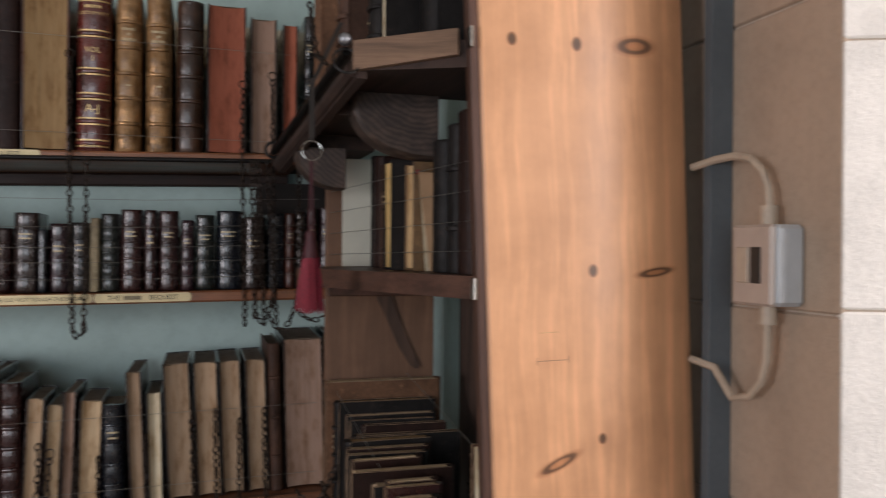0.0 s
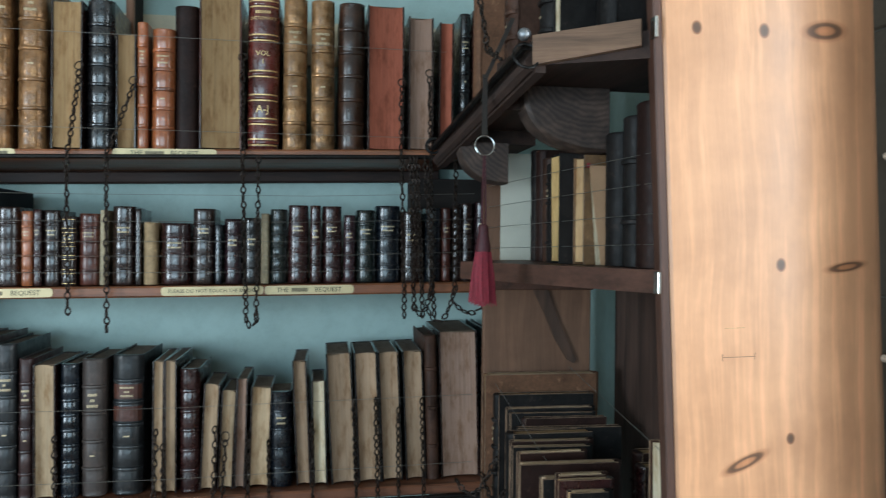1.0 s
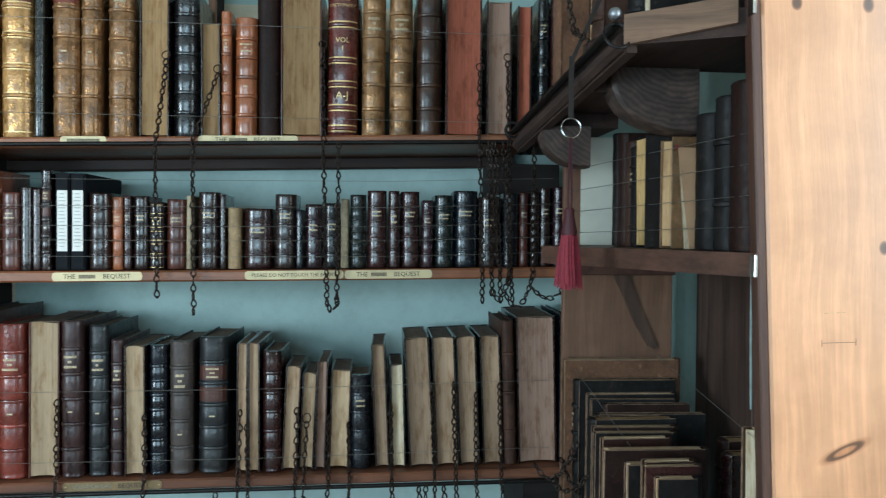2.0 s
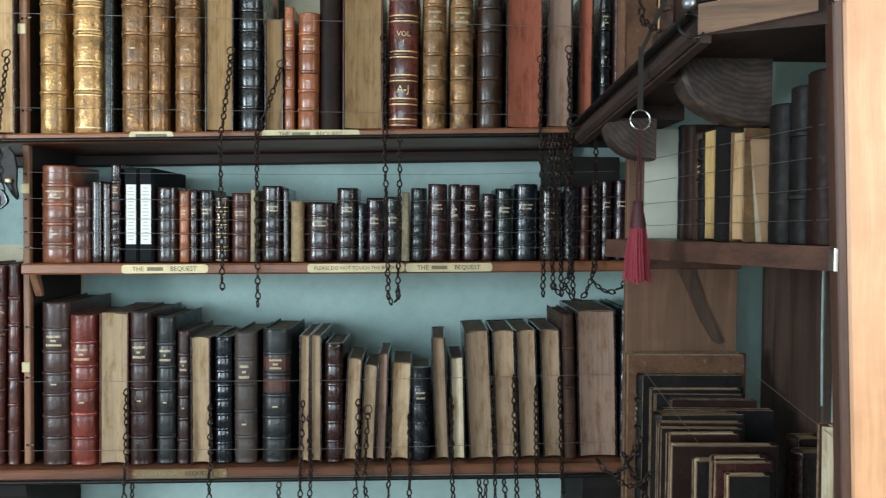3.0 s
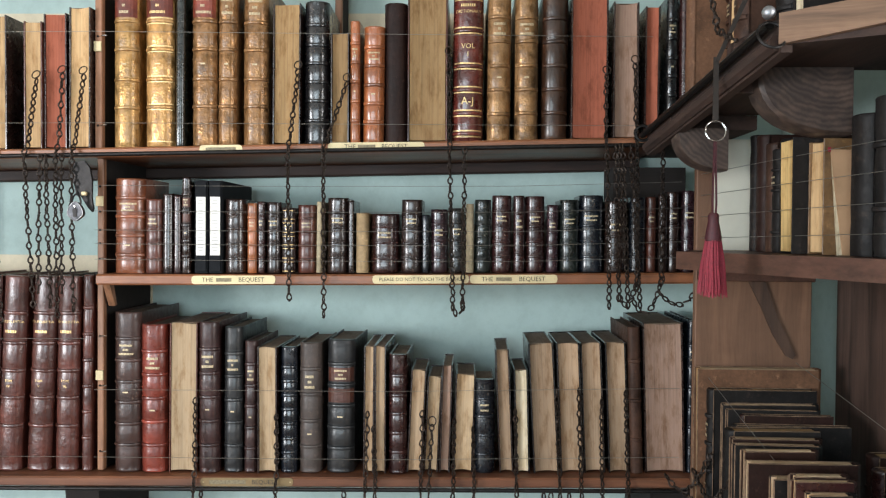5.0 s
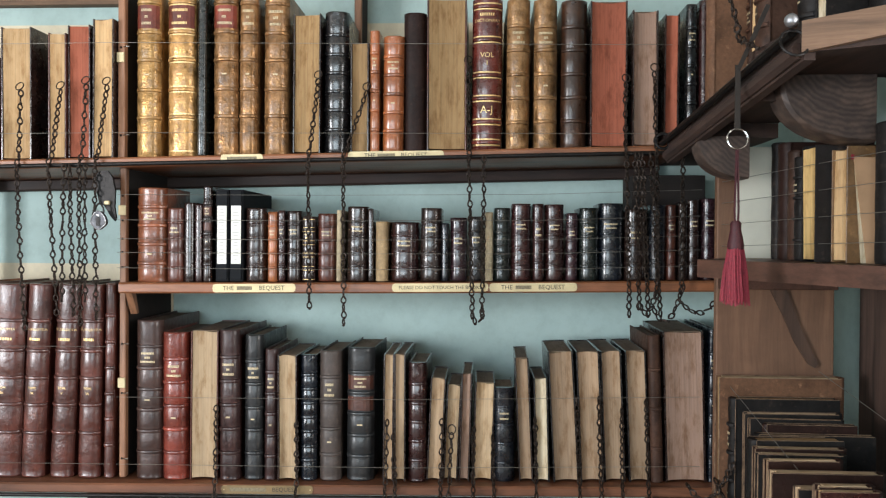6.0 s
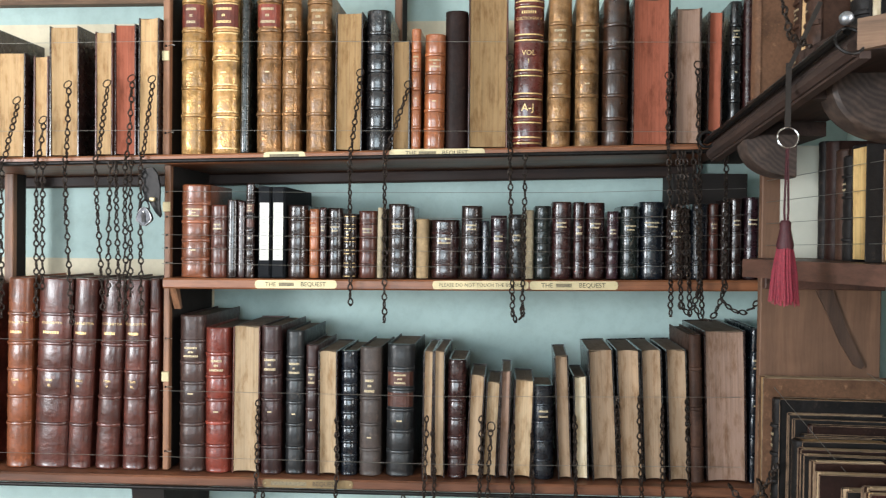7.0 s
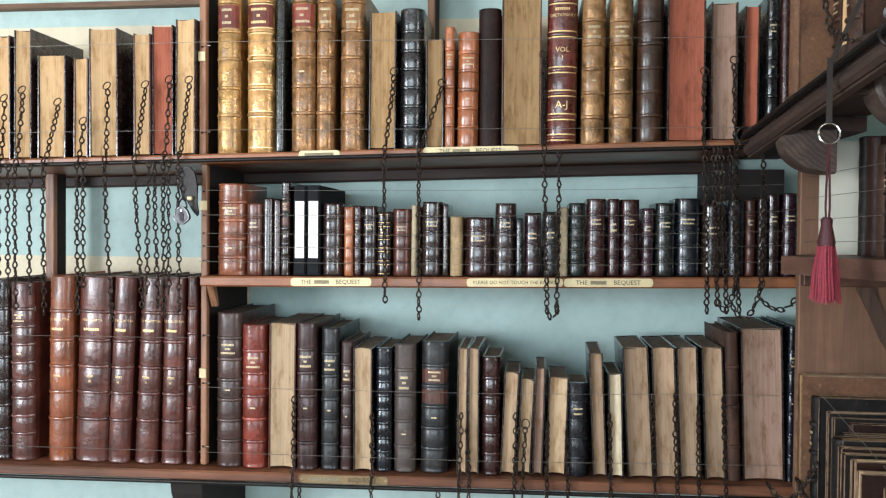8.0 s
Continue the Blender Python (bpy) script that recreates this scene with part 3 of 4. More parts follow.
WORDS = {"wine": "wine brown", "slate": "slate black", "bone": "bone", "buff": "buff", "bronze": "tooled olive", "mole": "mole brown", "russet": "russet brown", "calf": "dark calf", "brown": "brown", "chestnut": "chestnut brown", "umber": "dark brown", "black": "black", "navy": "dark blue", "green": "dark green", "maroon": "maroon", "ink": "dull black", "soot": "dull brown", "claret": "claret red",
         "red": "red", "orange": "orange brown", "grey": "grey brown", "plum": "plum", "tan": "tan", "yellow": "yellowed", "vellum": "cream vellum", "parchment": "tan parchment", "drab": "drab", "cocoa": "dark brown", "board": "plain brown",
         "gold": "gilded pale", "oldgold": "mottled brown", "fawn": "fawn", "cream": "cream", "taupe": "taupe", "brick": "red stained", "white": "whitish"}


def book(x0, x1, top, code, level, y, where, lean=0.0, deep=0.0, title=(), at=(), rnd=random.Random(4)):
    """code: S (spine out) skin bands label gilt, or E (leaves out) pages skin."""
    w, bits = x1 - x0 - 0.0016, code.split()
    xc = (x0 + x1) / 2
    base = level(xc) + 0.0008
    h = top - base
    d = deep or min(WALL - y - 0.02, max(0.1, h * rnd.uniform(0.68, 0.74)))
    yy = y + rnd.uniform(-0.004, 0.006)
    m = pose(xc, yy, base, 0, 0, rnd.uniform(-1.2, 1.2)) @ pose(0, 0, 0, 0, lean + rnd.uniform(-0.35, 0.35), 0)
    if bits[0] == "S":
        skin, bands, label, gilt = bits[1], int(bits[2]), bits[3] if len(bits) > 3 else "", bits[4] if len(bits) > 4 else ""
        root = thing("book", m, "old %s leather book with ribbed spine on %s" % (WORDS[skin], where) if bands else "thin old %s book with smooth spine on %s" % (WORDS[skin], where), "book", "books on " + where)
        spine_book(root, w, h, d, LEATHER[skin], bands, "" if label == "-" else label, gilt, PAGES["tan"], rnd, title, at)
    else:
        root = thing("book", m, "%s bound book, %s page edges, on %s" % (WORDS[bits[2]], WORDS[bits[1]], where), "book", "books on " + where)
        edge_book(root, w, h, d, LEATHER[bits[2]], PAGES[bits[1]], rnd)
    return root


TOP_LEFT = [
    (-1.99, -1.93, 2.05, "E cream brown"), (-1.925, -1.883, 2.06, "E cream umber"), (-1.872, -1.825, 2.072, "E cream umber"), (-1.81, -1.736, 2.009, "E cream umber"),
    (-1.716, -1.678, 2.0, "E cream brown"), (-1.676, -1.6, 2.072, "E cream umber"), (-1.557, -1.512, 2.056, "E cream brown"),
    (-1.512, -1.457, 2.076, "E brick maroon"), (-1.452, -1.4, 2.091, "E cream umber"),
]
TOP_ROW = [
    (-1.35, -1.291, 2.156, "S bronze 5 R F"), (-1.273, -1.204, 2.154, "S gold 5 R G"), (-1.199, -1.176, 2.146, "S green 0"), (-1.16, -1.101, 2.151, "S oldgold 5 R F"),
    (-1.1, -1.056, 2.15, "S oldgold 5 g F"), (-1.042, -0.982, 2.148, "S oldgold 6 g F"), (-0.97, -0.904, 2.097, "E tan umber"), (-0.898, -0.84, 2.102, "S black 6 - F"),
    (-0.834, -0.79, 2.031, "E tan umber"), (-0.788, -0.765, 2.055, "S orange 5 g F"), (-0.759, -0.71, 2.043, "S orange 5 g F"), (-0.709, -0.655, 2.098, "S cocoa 0"),
    (-0.655, -0.562, 2.13, "E tan brown"), (-0.471, -0.417, 2.127, "S fawn 5 g F"), (-0.407, -0.353, 2.125, "S fawn 5 g F"), (-0.345, -0.285, 2.124, "S calf 5 - F"),
    (-0.278, -0.192, 2.125, "E brick umber"), (-0.182, -0.123, 2.1, "E taupe umber"), (-0.112, -0.077, 2.09, "E brick umber"), (-0.063, -0.037, 2.111, "S black 6 g F"), (-0.031, -0.001, 2.12, "S maroon 0"),
]
MID_ROW_A = [
    (-1.345, -1.273, 1.688, "S chestnut 4 g F"), (-1.271, -1.23, 1.64, "S brown 4 g F"), (-1.229, -1.202, 1.653, "S umber 0"), (-1.201, -1.182, 1.649, "S maroon 0"), (-1.181, -1.159, 1.691, "S umber 5 r F"),
    (-1.082, -1.032, 1.641, "S umber 4"), (-1.026, -1.003, 1.632, "S orange 4 g F"), (-1.002, -0.985, 1.636, "S maroon 4 g F"), (-0.984, -0.948, 1.635, "S umber 4 g F"), (-0.946, -0.914, 1.622, "S umber 4 g G"),
    (-0.911, -0.866, 1.629, "S brown 4 g F"), (-0.865, -0.852, 1.637, "S vellum 0"), (-0.841, -0.792, 1.646, "S umber 4 g F"), (-0.79, -0.776, 1.64, "S umber 0"), (-0.772, -0.743, 1.611, "S parchment 0"),
    (-0.739, -0.673, 1.61, "S maroon 3 g F"),
]
MID_ROW_B = [
    (-0.668, -0.619, 1.643, "S umber 4 g F"), (-0.618, -0.602, 1.608, "S navy 0"), (-0.598, -0.559, 1.621, "S plum 3 g F"), (-0.555, -0.519, 1.624, "S black 3 g F"), (-0.517, -0.498, 1.634, "S vellum 0"),
    (-0.497, -0.459, 1.644, "S green 5"), (-0.457, -0.412, 1.654, "S maroon 4 g F"), (-0.407, -0.381, 1.654, "S maroon 3 g F"), (-0.378, -0.334, 1.653, "S maroon 4 g F"), (-0.331, -0.304, 1.633, "S plum 4 g F"),
    (-0.3, -0.257, 1.645, "S green 4 g F"), (-0.256, -0.199, 1.656, "S navy 4 g F"), (-0.196, -0.146, 1.643, "S umber 3 g F"), (-0.141, -0.104, 1.652, "S navy 3"), (-0.102, -0.08, 1.653, "S brown 4 g F"),
    (-0.077, -0.056, 1.656, "S umber 3"), (-0.054, -0.026, 1.665, "S umber 4 g F"), (-0.023, 0.01, 1.668, "S plum 4 g F"),
]
LOW_LEFT = [(-2.01, -1.958, 1.44, "S umber 6"), (-1.955, -1.9, 1.446, "S umber 6"), (-1.897, -1.832, 1.439, "S russet 8 g F"), (-1.43, -1.405, 1.46, "S russet 6 - F", 0.8)]
LOW_ROW_A = [
    (-1.35, -1.285, 1.373, "S mole 6 g F"), (-1.284, -1.221, 1.345, "S red 5 g F"), (-1.214, -1.147, 1.352, "E bone brown"), (-1.145, -1.095, 1.353, "S wine 5 g F"), (-1.086, -1.041, 1.341, "S slate 5 g F"),
    (-1.037, -1.006, 1.309, "S wine 5 g F"), (-1.002, -0.955, 1.297, "E bone umber"), (-0.951, -0.911, 1.296, "S navy 7"), (-0.906, -0.854, 1.306, "S grey 4 g F"), (-0.842, -0.776, 1.314, "S slate 5 r F"),
    (-0.754, -0.728, 1.302, "E buff umber"), (-0.727, -0.699, 1.303, "E buff umber"), (-0.694, -0.651, 1.282, "S maroon 5"),
]
LOW_ROW_B = [
    (-0.652, -0.615, 1.247, "E buff umber", 2.0), (-0.613, -0.578, 1.231, "E bone umber", 2.0), (-0.576, -0.55, 1.258, "E taupe umber", 1.5), (-0.544, -0.496, 1.237, "E bone umber", 1.5), (-0.493, -0.444, 1.225, "S navy 4 g F", -0.5),
    (-0.434, -0.4, 1.297, "E drab umber", -3.0), (-0.396, -0.362, 1.25, "E white black", -1.5), (-0.354, -0.294, 1.313, "E drab black", -2.8), (-0.291, -0.236, 1.314, "E drab black", -2.8), (-0.2355, -0.1855, 1.315, "E drab black", -2.5),
    (-0.1785, -0.1295, 1.317, "E drab black", -2.5), (-0.128, -0.098, 1.352, "S soot 3", -2.2), (-0.094, -0.001, 1.362, "E taupe umber", -2.0), (0.002, 0.02, 1.368, "S navy 6 g F", 0),
]
for rows, level, y, where in ((TOP_LEFT, top_shelf, 0.33, "the top shelf"), (TOP_ROW, top_shelf, 0.33, "the top shelf"), (MID_ROW_A, mid_shelf, 0.325, "the middle shelf"),
                              (MID_ROW_B, mid_shelf, 0.325, "the middle shelf"), (LOW_LEFT, low_shelf, 0.345, "the lower shelf"), (LOW_ROW_A, low_shelf, 0.335, "the lower shelf"), (LOW_ROW_B, low_shelf, 0.345, "the lower shelf")):
    for x0, x1, top, code, *lean in rows:
        calf = code.split()[1] in ("gold", "oldgold", "bronze")
        book(x0, x1, top, code, level, y, where, lean[0] if lean else 0.0, at=(0.237, 0.403, 0.582, 0.75, 0.93) if calf else ())
# the dictionary and the five volumes of one great folio set
book(-0.552, -0.481, 2.129, "S claret 5 - G", top_shelf, 0.33, "the top shelf", title=(("", 0.0065, 0.895), ("DICTIONARY", 0.0098, 0.853), ("VOL", 0.0165, 0.625), ("I", 0.0165, 0.572), ("A-J", 0.024, 0.263)), at=(0.05, 0.185, 0.34, 0.495, 0.73, 0.95))
for x0, x1, num, skin, lean in ((-1.797, -1.733, "I", "chestnut", 0.4), (-1.728, -1.642, "III.", "russet", 1.6), (-1.64, -1.581, "IV.", "russet", 2.6), (-1.57, -1.509, "V", "russet", 2.3), (-1.498, -1.441, "VI.", "russet", 1.3)):
    book(x0, x1, 1.457, "S %s 5 - F" % skin, low_shelf, 0.345, "the lower shelf", lean, title=(("POLYGLOTTA", 0.0082, 0.765), ("", 0.0062, 0.715), ("TOM.", 0.0085, 0.462), (num, 0.0085, 0.435)), at=(0.23, 0.375, 0.514, 0.655, 0.81))


def box_file(x0, x1, top):
    xc, w = (x0 + x1) / 2, x1 - x0 - 0.001
    base = mid_shelf(xc) + 0.0008
    h = top - base
    root = thing("box_file", pose(xc, 0.322, base), "black card box file with a white printed label", "box file", "box files")
    part("case", Shape().box(-w / 2, w / 2, 0.004, 0.26, 0, h, 0.0015), BLACKCARD, root)
    part("spine_panel", Shape().box(-w / 2 + 0.003, w / 2 - 0.003, 0.0, 0.0045, 0.004, h - 0.004, 0.001), BLACKCARD, root)
    part("label", Shape().box(-w / 2 + 0.005, w / 2 - 0.004, -0.0008, 0.0002, 0.042, 0.178, 0), WHITECARD, root, "white printed label")
    lines = Shape()
    for i in range(16):
        z = 0.17 - i * 0.0078
        half = 0.005 + 0.003 * ((i * 7) % 5) / 5
        lines.box(-half, half, -0.0012, -0.0007, z - 0.0009, z + 0.0009, 0)
    part("print", lines, GREYINK, root)


box_file(-1.15, -1.118, 1.684)
box_file(-1.117, -1.084, 1.684)


# ---- return bookcase in the corner ----
def return_top(y):
    return 1.785 + 0.162 * (0.2 - y)


ret = thing("corner_bookcase", Matrix(), "dark stained corner bookcase ending in a knotty pine board", "bookcase")
CORBEL, nt, b = shader("ringed_corbel_wood")
tc = nt.nodes.new("ShaderNodeTexCoord")
mp = node(nt, "ShaderNodeMapping", {"Vector": tc.outputs["Object"], "Location": (-0.075, 0.0, -1.9)})
rings = node(nt, "ShaderNodeTexWave", {"Vector": mp.outputs[0], "Scale": 34.0, "Distortion": 6.0, "Detail": 4.0, "Detail Scale": 1.2})
rings.wave_type, rings.rings_direction = "RINGS", "Y"
col = ramp(nt, rings.outputs["Fac"], [(0.0, (0.055, 0.036, 0.029)), (0.5, (0.075, 0.05, 0.04)), (1.0, (0.095, 0.065, 0.052))])
rub = ramp(nt, noise_of(nt, tc.outputs["Object"], 30, 5, 0.6), [(0.45, (0.55, 0.55, 0.55)), (0.7, (1.25, 1.2, 1.1))])
nt.links.new(mix(nt, 0.8, col, rub, "MULTIPLY"), b.inputs["Base Color"])
b.inputs["Roughness"].default_value = 0.55
bump(nt, b, rings.outputs["Fac"], 0.15, 0.001)
KNOTS = [(0.05, 0.344, 0.0085, 0.011, 0), (0.154, 0.34, 0.009, 0.012, 0), (0.26, 0.344, 0.05, 0.018, 5), (0.17, 0.0, 0.0085, 0.011, 0), (0.29, -0.008, 0.055, 0.0095, 4),
         (0.178, -0.253, 0.0075, 0.0095, 0), (0.105, -0.283, 0.046, 0.0115, 22)]
PINE = wood("knotty_pine", (0.74, 0.39, 0.205), "z", 0.34, KNOTS, 0.05, 0.07, 0.6)
# Curve added so the right side turns from the windows and falls darker.
cup = [(0.0, 0.0035), (0.0035, 0.0)] + [(0.375 * i / 24, 0.055 * max(0.0, (0.375 * i / 24 - 0.15) / 0.217) ** 2) for i in range(1, 24)] + [(0.372, 0.0575), (0.375, 0.062)]
plank = part("end_board", Shape().prism(cup + [(x, y + 0.024) for x, y in reversed(cup)], "z", -1.5, 1.2), PINE, ret, "varnished knotty pine end board, curved back to shade one side", True)
plank.matrix_basis = pose(0.108, -0.46, 1.535, 0, -2.4, 0)
edge = part("end_board_edge", Shape().box(-0.014, -0.0005, 0.002, 0.026, -1.5, 1.2, 0.002), wood("red_stained_edge", (0.1, 0.045, 0.028), "z", 0.5), ret, "red stained edge of the end board")
edge.matrix_basis = plank.matrix_basis
for mx, mz, ml, tilt, dark in ((0.1, -0.13, 0.05, 1, 1), (0.095, -0.088, 0.03, 0, 0)):
    mark = part("scratch", Shape().box(-ml / 2, ml / 2, -0.0003, 0.0003, -0.0004, 0.0004, 0), ENDWOOD if dark else PAGES["cream"], ret, "shallow scratch in the pine")
    mark.matrix_basis = plank.matrix_basis @ pose(mx, 0, mz, 0, tilt, 0)
    for sx in (-1, 1) if dark else ():
        tick = part("scratch", Shape().box(-0.0003, 0.0003, -0.0003, 0.0003, -0.005, 0.005, 0), ENDWOOD, ret, "shallow scratch in the pine")
        tick.matrix_basis = plank.matrix_basis @ pose(mx + sx * ml / 2, 0, mz, 0, 2 * sx, 0)
part("top_shelf_board", Shape().prism([(-0.068, -0.368), (0.088, -0.447), (0.318, -0.432), (0.318, -0.19), (-0.088, -0.19)], "z", 1.838, 1.878), SHELF_Y, ret)
part("corner_shelf_board", Shape().prism([(-0.132, 0.2), (-0.118, 0.06), (0.05, 0.06), (0.05, WALL - 0.004), (-0.068, WALL - 0.004), (-0.068, 0.3)], "z", 1.772, 1.8), SHELF_Y, ret)
part("link_board", Shape().prism([(-0.1, 0.062), (-0.088, -0.189), (0.05, -0.189), (0.05, 0.062)], "z", 1.8005, 1.8375), SHELF_Y, ret)
fascia = Shape()
fascia.grid([[(x + dx, y, z + dz) for dx, dz in ((0, 0.002), (0.016, 0.002), (0.016, -0.05), (0, -0.05))] for x, y, z in ((-0.132, 0.2, 1.785), (-0.1, -0.084, 1.831), (-0.068, -0.368, 1.877))], True, True)
part("fascia", fascia, SHELF_Y, ret)
part("end_rail", Shape().prism([(-0.071, return_top(-0.368) - 0.041), (0.086, return_top(-0.45) - 0.036), (0.086, return_top(-0.45) + 0.002), (-0.071, return_top(-0.368) + 0.003)], "y", -0.012, 0.0), ENDWOOD, ret).matrix_basis = pose(-0.0345, -0.386, 0, 0, 0, -27) @ pose(0.0345 * 0.9, 0.0, 0)
a, b = Vector((-0.142, 0.2, 1.778)), Vector((-0.082, -0.36, 1.868))
part("iron_rod", Shape().tube([a.lerp(b, i / 6) for i in range(7)], 0.007, 8), IRON, ret, "black iron chain rod", True)
part("moulding", Shape().tube([a.lerp(b, i / 6) + Vector((0.012, 0, -0.026)) for i in range(7)], 0.013, 8), SHELF_Y, ret, "", True)
part("rod_eye", Shape().tube([a + Vector((0.016 * math.cos(t), -0.004, 0.004 + 0.016 * math.sin(t))) for t in (2 * math.pi * i / 14 for i in range(14))], 0.0035, 6, False, True), IRON, ret, "", True)


def corbel(x0, x1, z0, z1, y, deep):
    """A quarter-round block with softened edges under a shelf."""
    w, h = x1 - x0, z1 - z0
    o = [(x1, z0), (x1, z1), (x0 + 0.004, z1), (x0, z1 - 0.006)]
    o += [(x1 - w * math.cos(t) ** 0.86, z1 - h * math.sin(t) ** 0.8) for t in (0.12, 0.25, 0.4, 0.55, 0.7, 0.85, 1.0, 1.15, 1.3, 1.45)]
    bm = bmesh.new()
    rings = [[bm.verts.new((px + (x1 - px) * k, yy, pz + (z1 - pz) * k)) for px, pz in o] for yy, k in ((y, 0.04), (y + 0.006, 0.0), (y + deep, 0.0))]
    for r0, r1 in zip(rings, rings[1:]):
        for i in range(len(o)):
            bm.faces.new((r0[i], r0[(i + 1) % len(o)], r1[(i + 1) % len(o)], r1[i]))
    bm.faces.new(rings[0])
    bm.faces.new(rings[-1][::-1])
    return Shape().take(bm)


part("corbel", corbel(-0.047, 0.104, 1.729, 1.837, -0.22, 0.06), CORBEL, ret, "quarter-round corbel with ringed grain", True)
part("corbel", corbel(-0.112, -0.014, 1.69, 1.771, 0.03, 0.05), CORBEL, ret, "quarter-round corbel with ringed grain", True)
# Tapered dark strip in the shape of the soft shadow on the back board.
shadow_outline = [(0.082, 1.4695), (0.115, 1.4695), (0.12, 1.455), (0.142, 1.395), (0.168, 1.34), (0.181, 1.314), (0.174, 1.306), (0.16, 1.314), (0.132, 1.36), (0.106, 1.42), (0.086, 1.46)]
part("batten", Shape().box(-0.026, 0.214, 0.166, 0.1895, 1.47, 1.4995, 0.002), SHELF_M, ret)
part("under_shelf_piece", Shape().prism(shadow_outline, "y", 0.182, 0.1895), wood("shadow_brown_wood", (0.105, 0.057, 0.036), "z", 0.6), ret, "slim dark strip standing for a shadow on the back board")
part("back_board", Shape().box(-0.028, 0.216, 0.19, 0.212, 0.5, 1.735, 0.002), BOARD, ret)
part("wall_panel", Shape().box(0.3, 0.318, -0.02, 0.262, 0.5, 1.498, 0.002), PANEL, ret)
part("teal_backing", Shape().box(0.319, 0.335, -0.43, WALL - 0.004, 0.5, 2.5, 0), TEAL, ret, "pale teal painted back panel")
part("shelf", Shape().prism([(-0.107, 0.045), (0.094, -0.452), (0.112, -0.432), (0.3, -0.432), (0.3, 0.188), (-0.03, 0.188), (-0.09, 0.07)], "z", 1.5, 1.534), SHELF_M, ret)
part("shelf", Shape().prism([(-0.06, 0.188), (-0.03, -0.1), (0.03, -0.432), (0.3, -0.432), (0.3, 0.188)], "z", 0.94, 0.97), SHELF_Y, ret)
part("shelf_clip", Shape().box(0.088, 0.093, -0.463, -0.446, 1.5, 1.532, 0.001), STEEL, ret, "bright steel shelf clip")
part("shelf_clip", Shape().box(0.078, 0.083, -0.468, -0.45, 1.862, 1.893, 0.001), STEEL, ret, "bright steel shelf clip")
part("pale_cord", Shape().tube([(0.281, -0.05, 1.4995), (0.2815, -0.05, 1.36), (0.284, -0.05, 1.225)], 0.0022, 6), plain("pale_cord", (0.4, 0.5, 0.48), 0.6), ret, "pale hanging cord", True)
bm = bmesh.new()
bmesh.ops.create_uvsphere(bm, u_segments=14, v_segments=8, radius=0.01, matrix=Matrix.Translation((-0.085, -0.365, 1.884)))
part("knob", Shape().take(bm), plain("dull_steel", (0.34, 0.35, 0.37), 0.45, 0.9, 0.2), ret, "round steel knob", True)


def side_book(y0, y1, x, base, top, deep, code, where, lean=0.0, rim=False, rnd=random.Random(9)):
    """A book on the corner bookcase, turned a quarter so that it faces the room's middle."""
    w, h, bits = y1 - y0 - 0.001, top - base, code.split()
    m = pose(x, (y0 + y1) / 2, base, 0, 0, -90 + rnd.uniform(-2, 2)) @ pose(0, 0, 0, 0, lean, 0)
    if bits[0] == "S":
        root = thing("book", m, "old %s leather book on %s" % (WORDS[bits[1]], where), "book", "books on " + where)
        spine_book(root, w, h, deep, LEATHER[bits[1]], int(bits[2]), "g" if int(bits[2]) > 2 else "", "F" if int(bits[2]) > 2 else "", PAGES["tan"], rnd, head="tan", inset=0.003, rim=rim)
    else:
        root = thing("book", m, "%s bound book, %s page edges, on %s" % (WORDS[bits[2]], WORDS[bits[1]], where), "book", "books on " + where)
        edge_book(root, w, h, deep, LEATHER[bits[2]], PAGES[bits[1]], rnd, "bone" if rim else "tan", 0.0025 if rim else 0.0045, rim)
    return root


SIDE_MID = [
    (0.075, 0.105, 0.05, 1.765, "S ink 0"), (0.03, 0.074, 0.05, 1.76, "S cocoa 0"), (-0.012, 0.028, 0.052, 1.74, "S soot 0"), (-0.047, -0.013, 0.05, 1.725, "S ink 4"), (-0.084, -0.048, 0.052, 1.74, "S ink 0"),
    (-0.155, -0.086, 0.036, 1.735, "E yellow ink"), (-0.216, -0.157, 0.06, 1.724, "E cream tan"), (-0.305, -0.25, 0.08, 1.752, "S ink 0"), (-0.352, -0.306, 0.09, 1.772, "S ink 2"), (-0.415, -0.353, 0.09, 1.785, "S cocoa 0"),
]
for y0, y1, x, top, code in SIDE_MID:
    side_book(y0, y1, x, 1.535, top, 0.17, code, "the corner middle shelf")
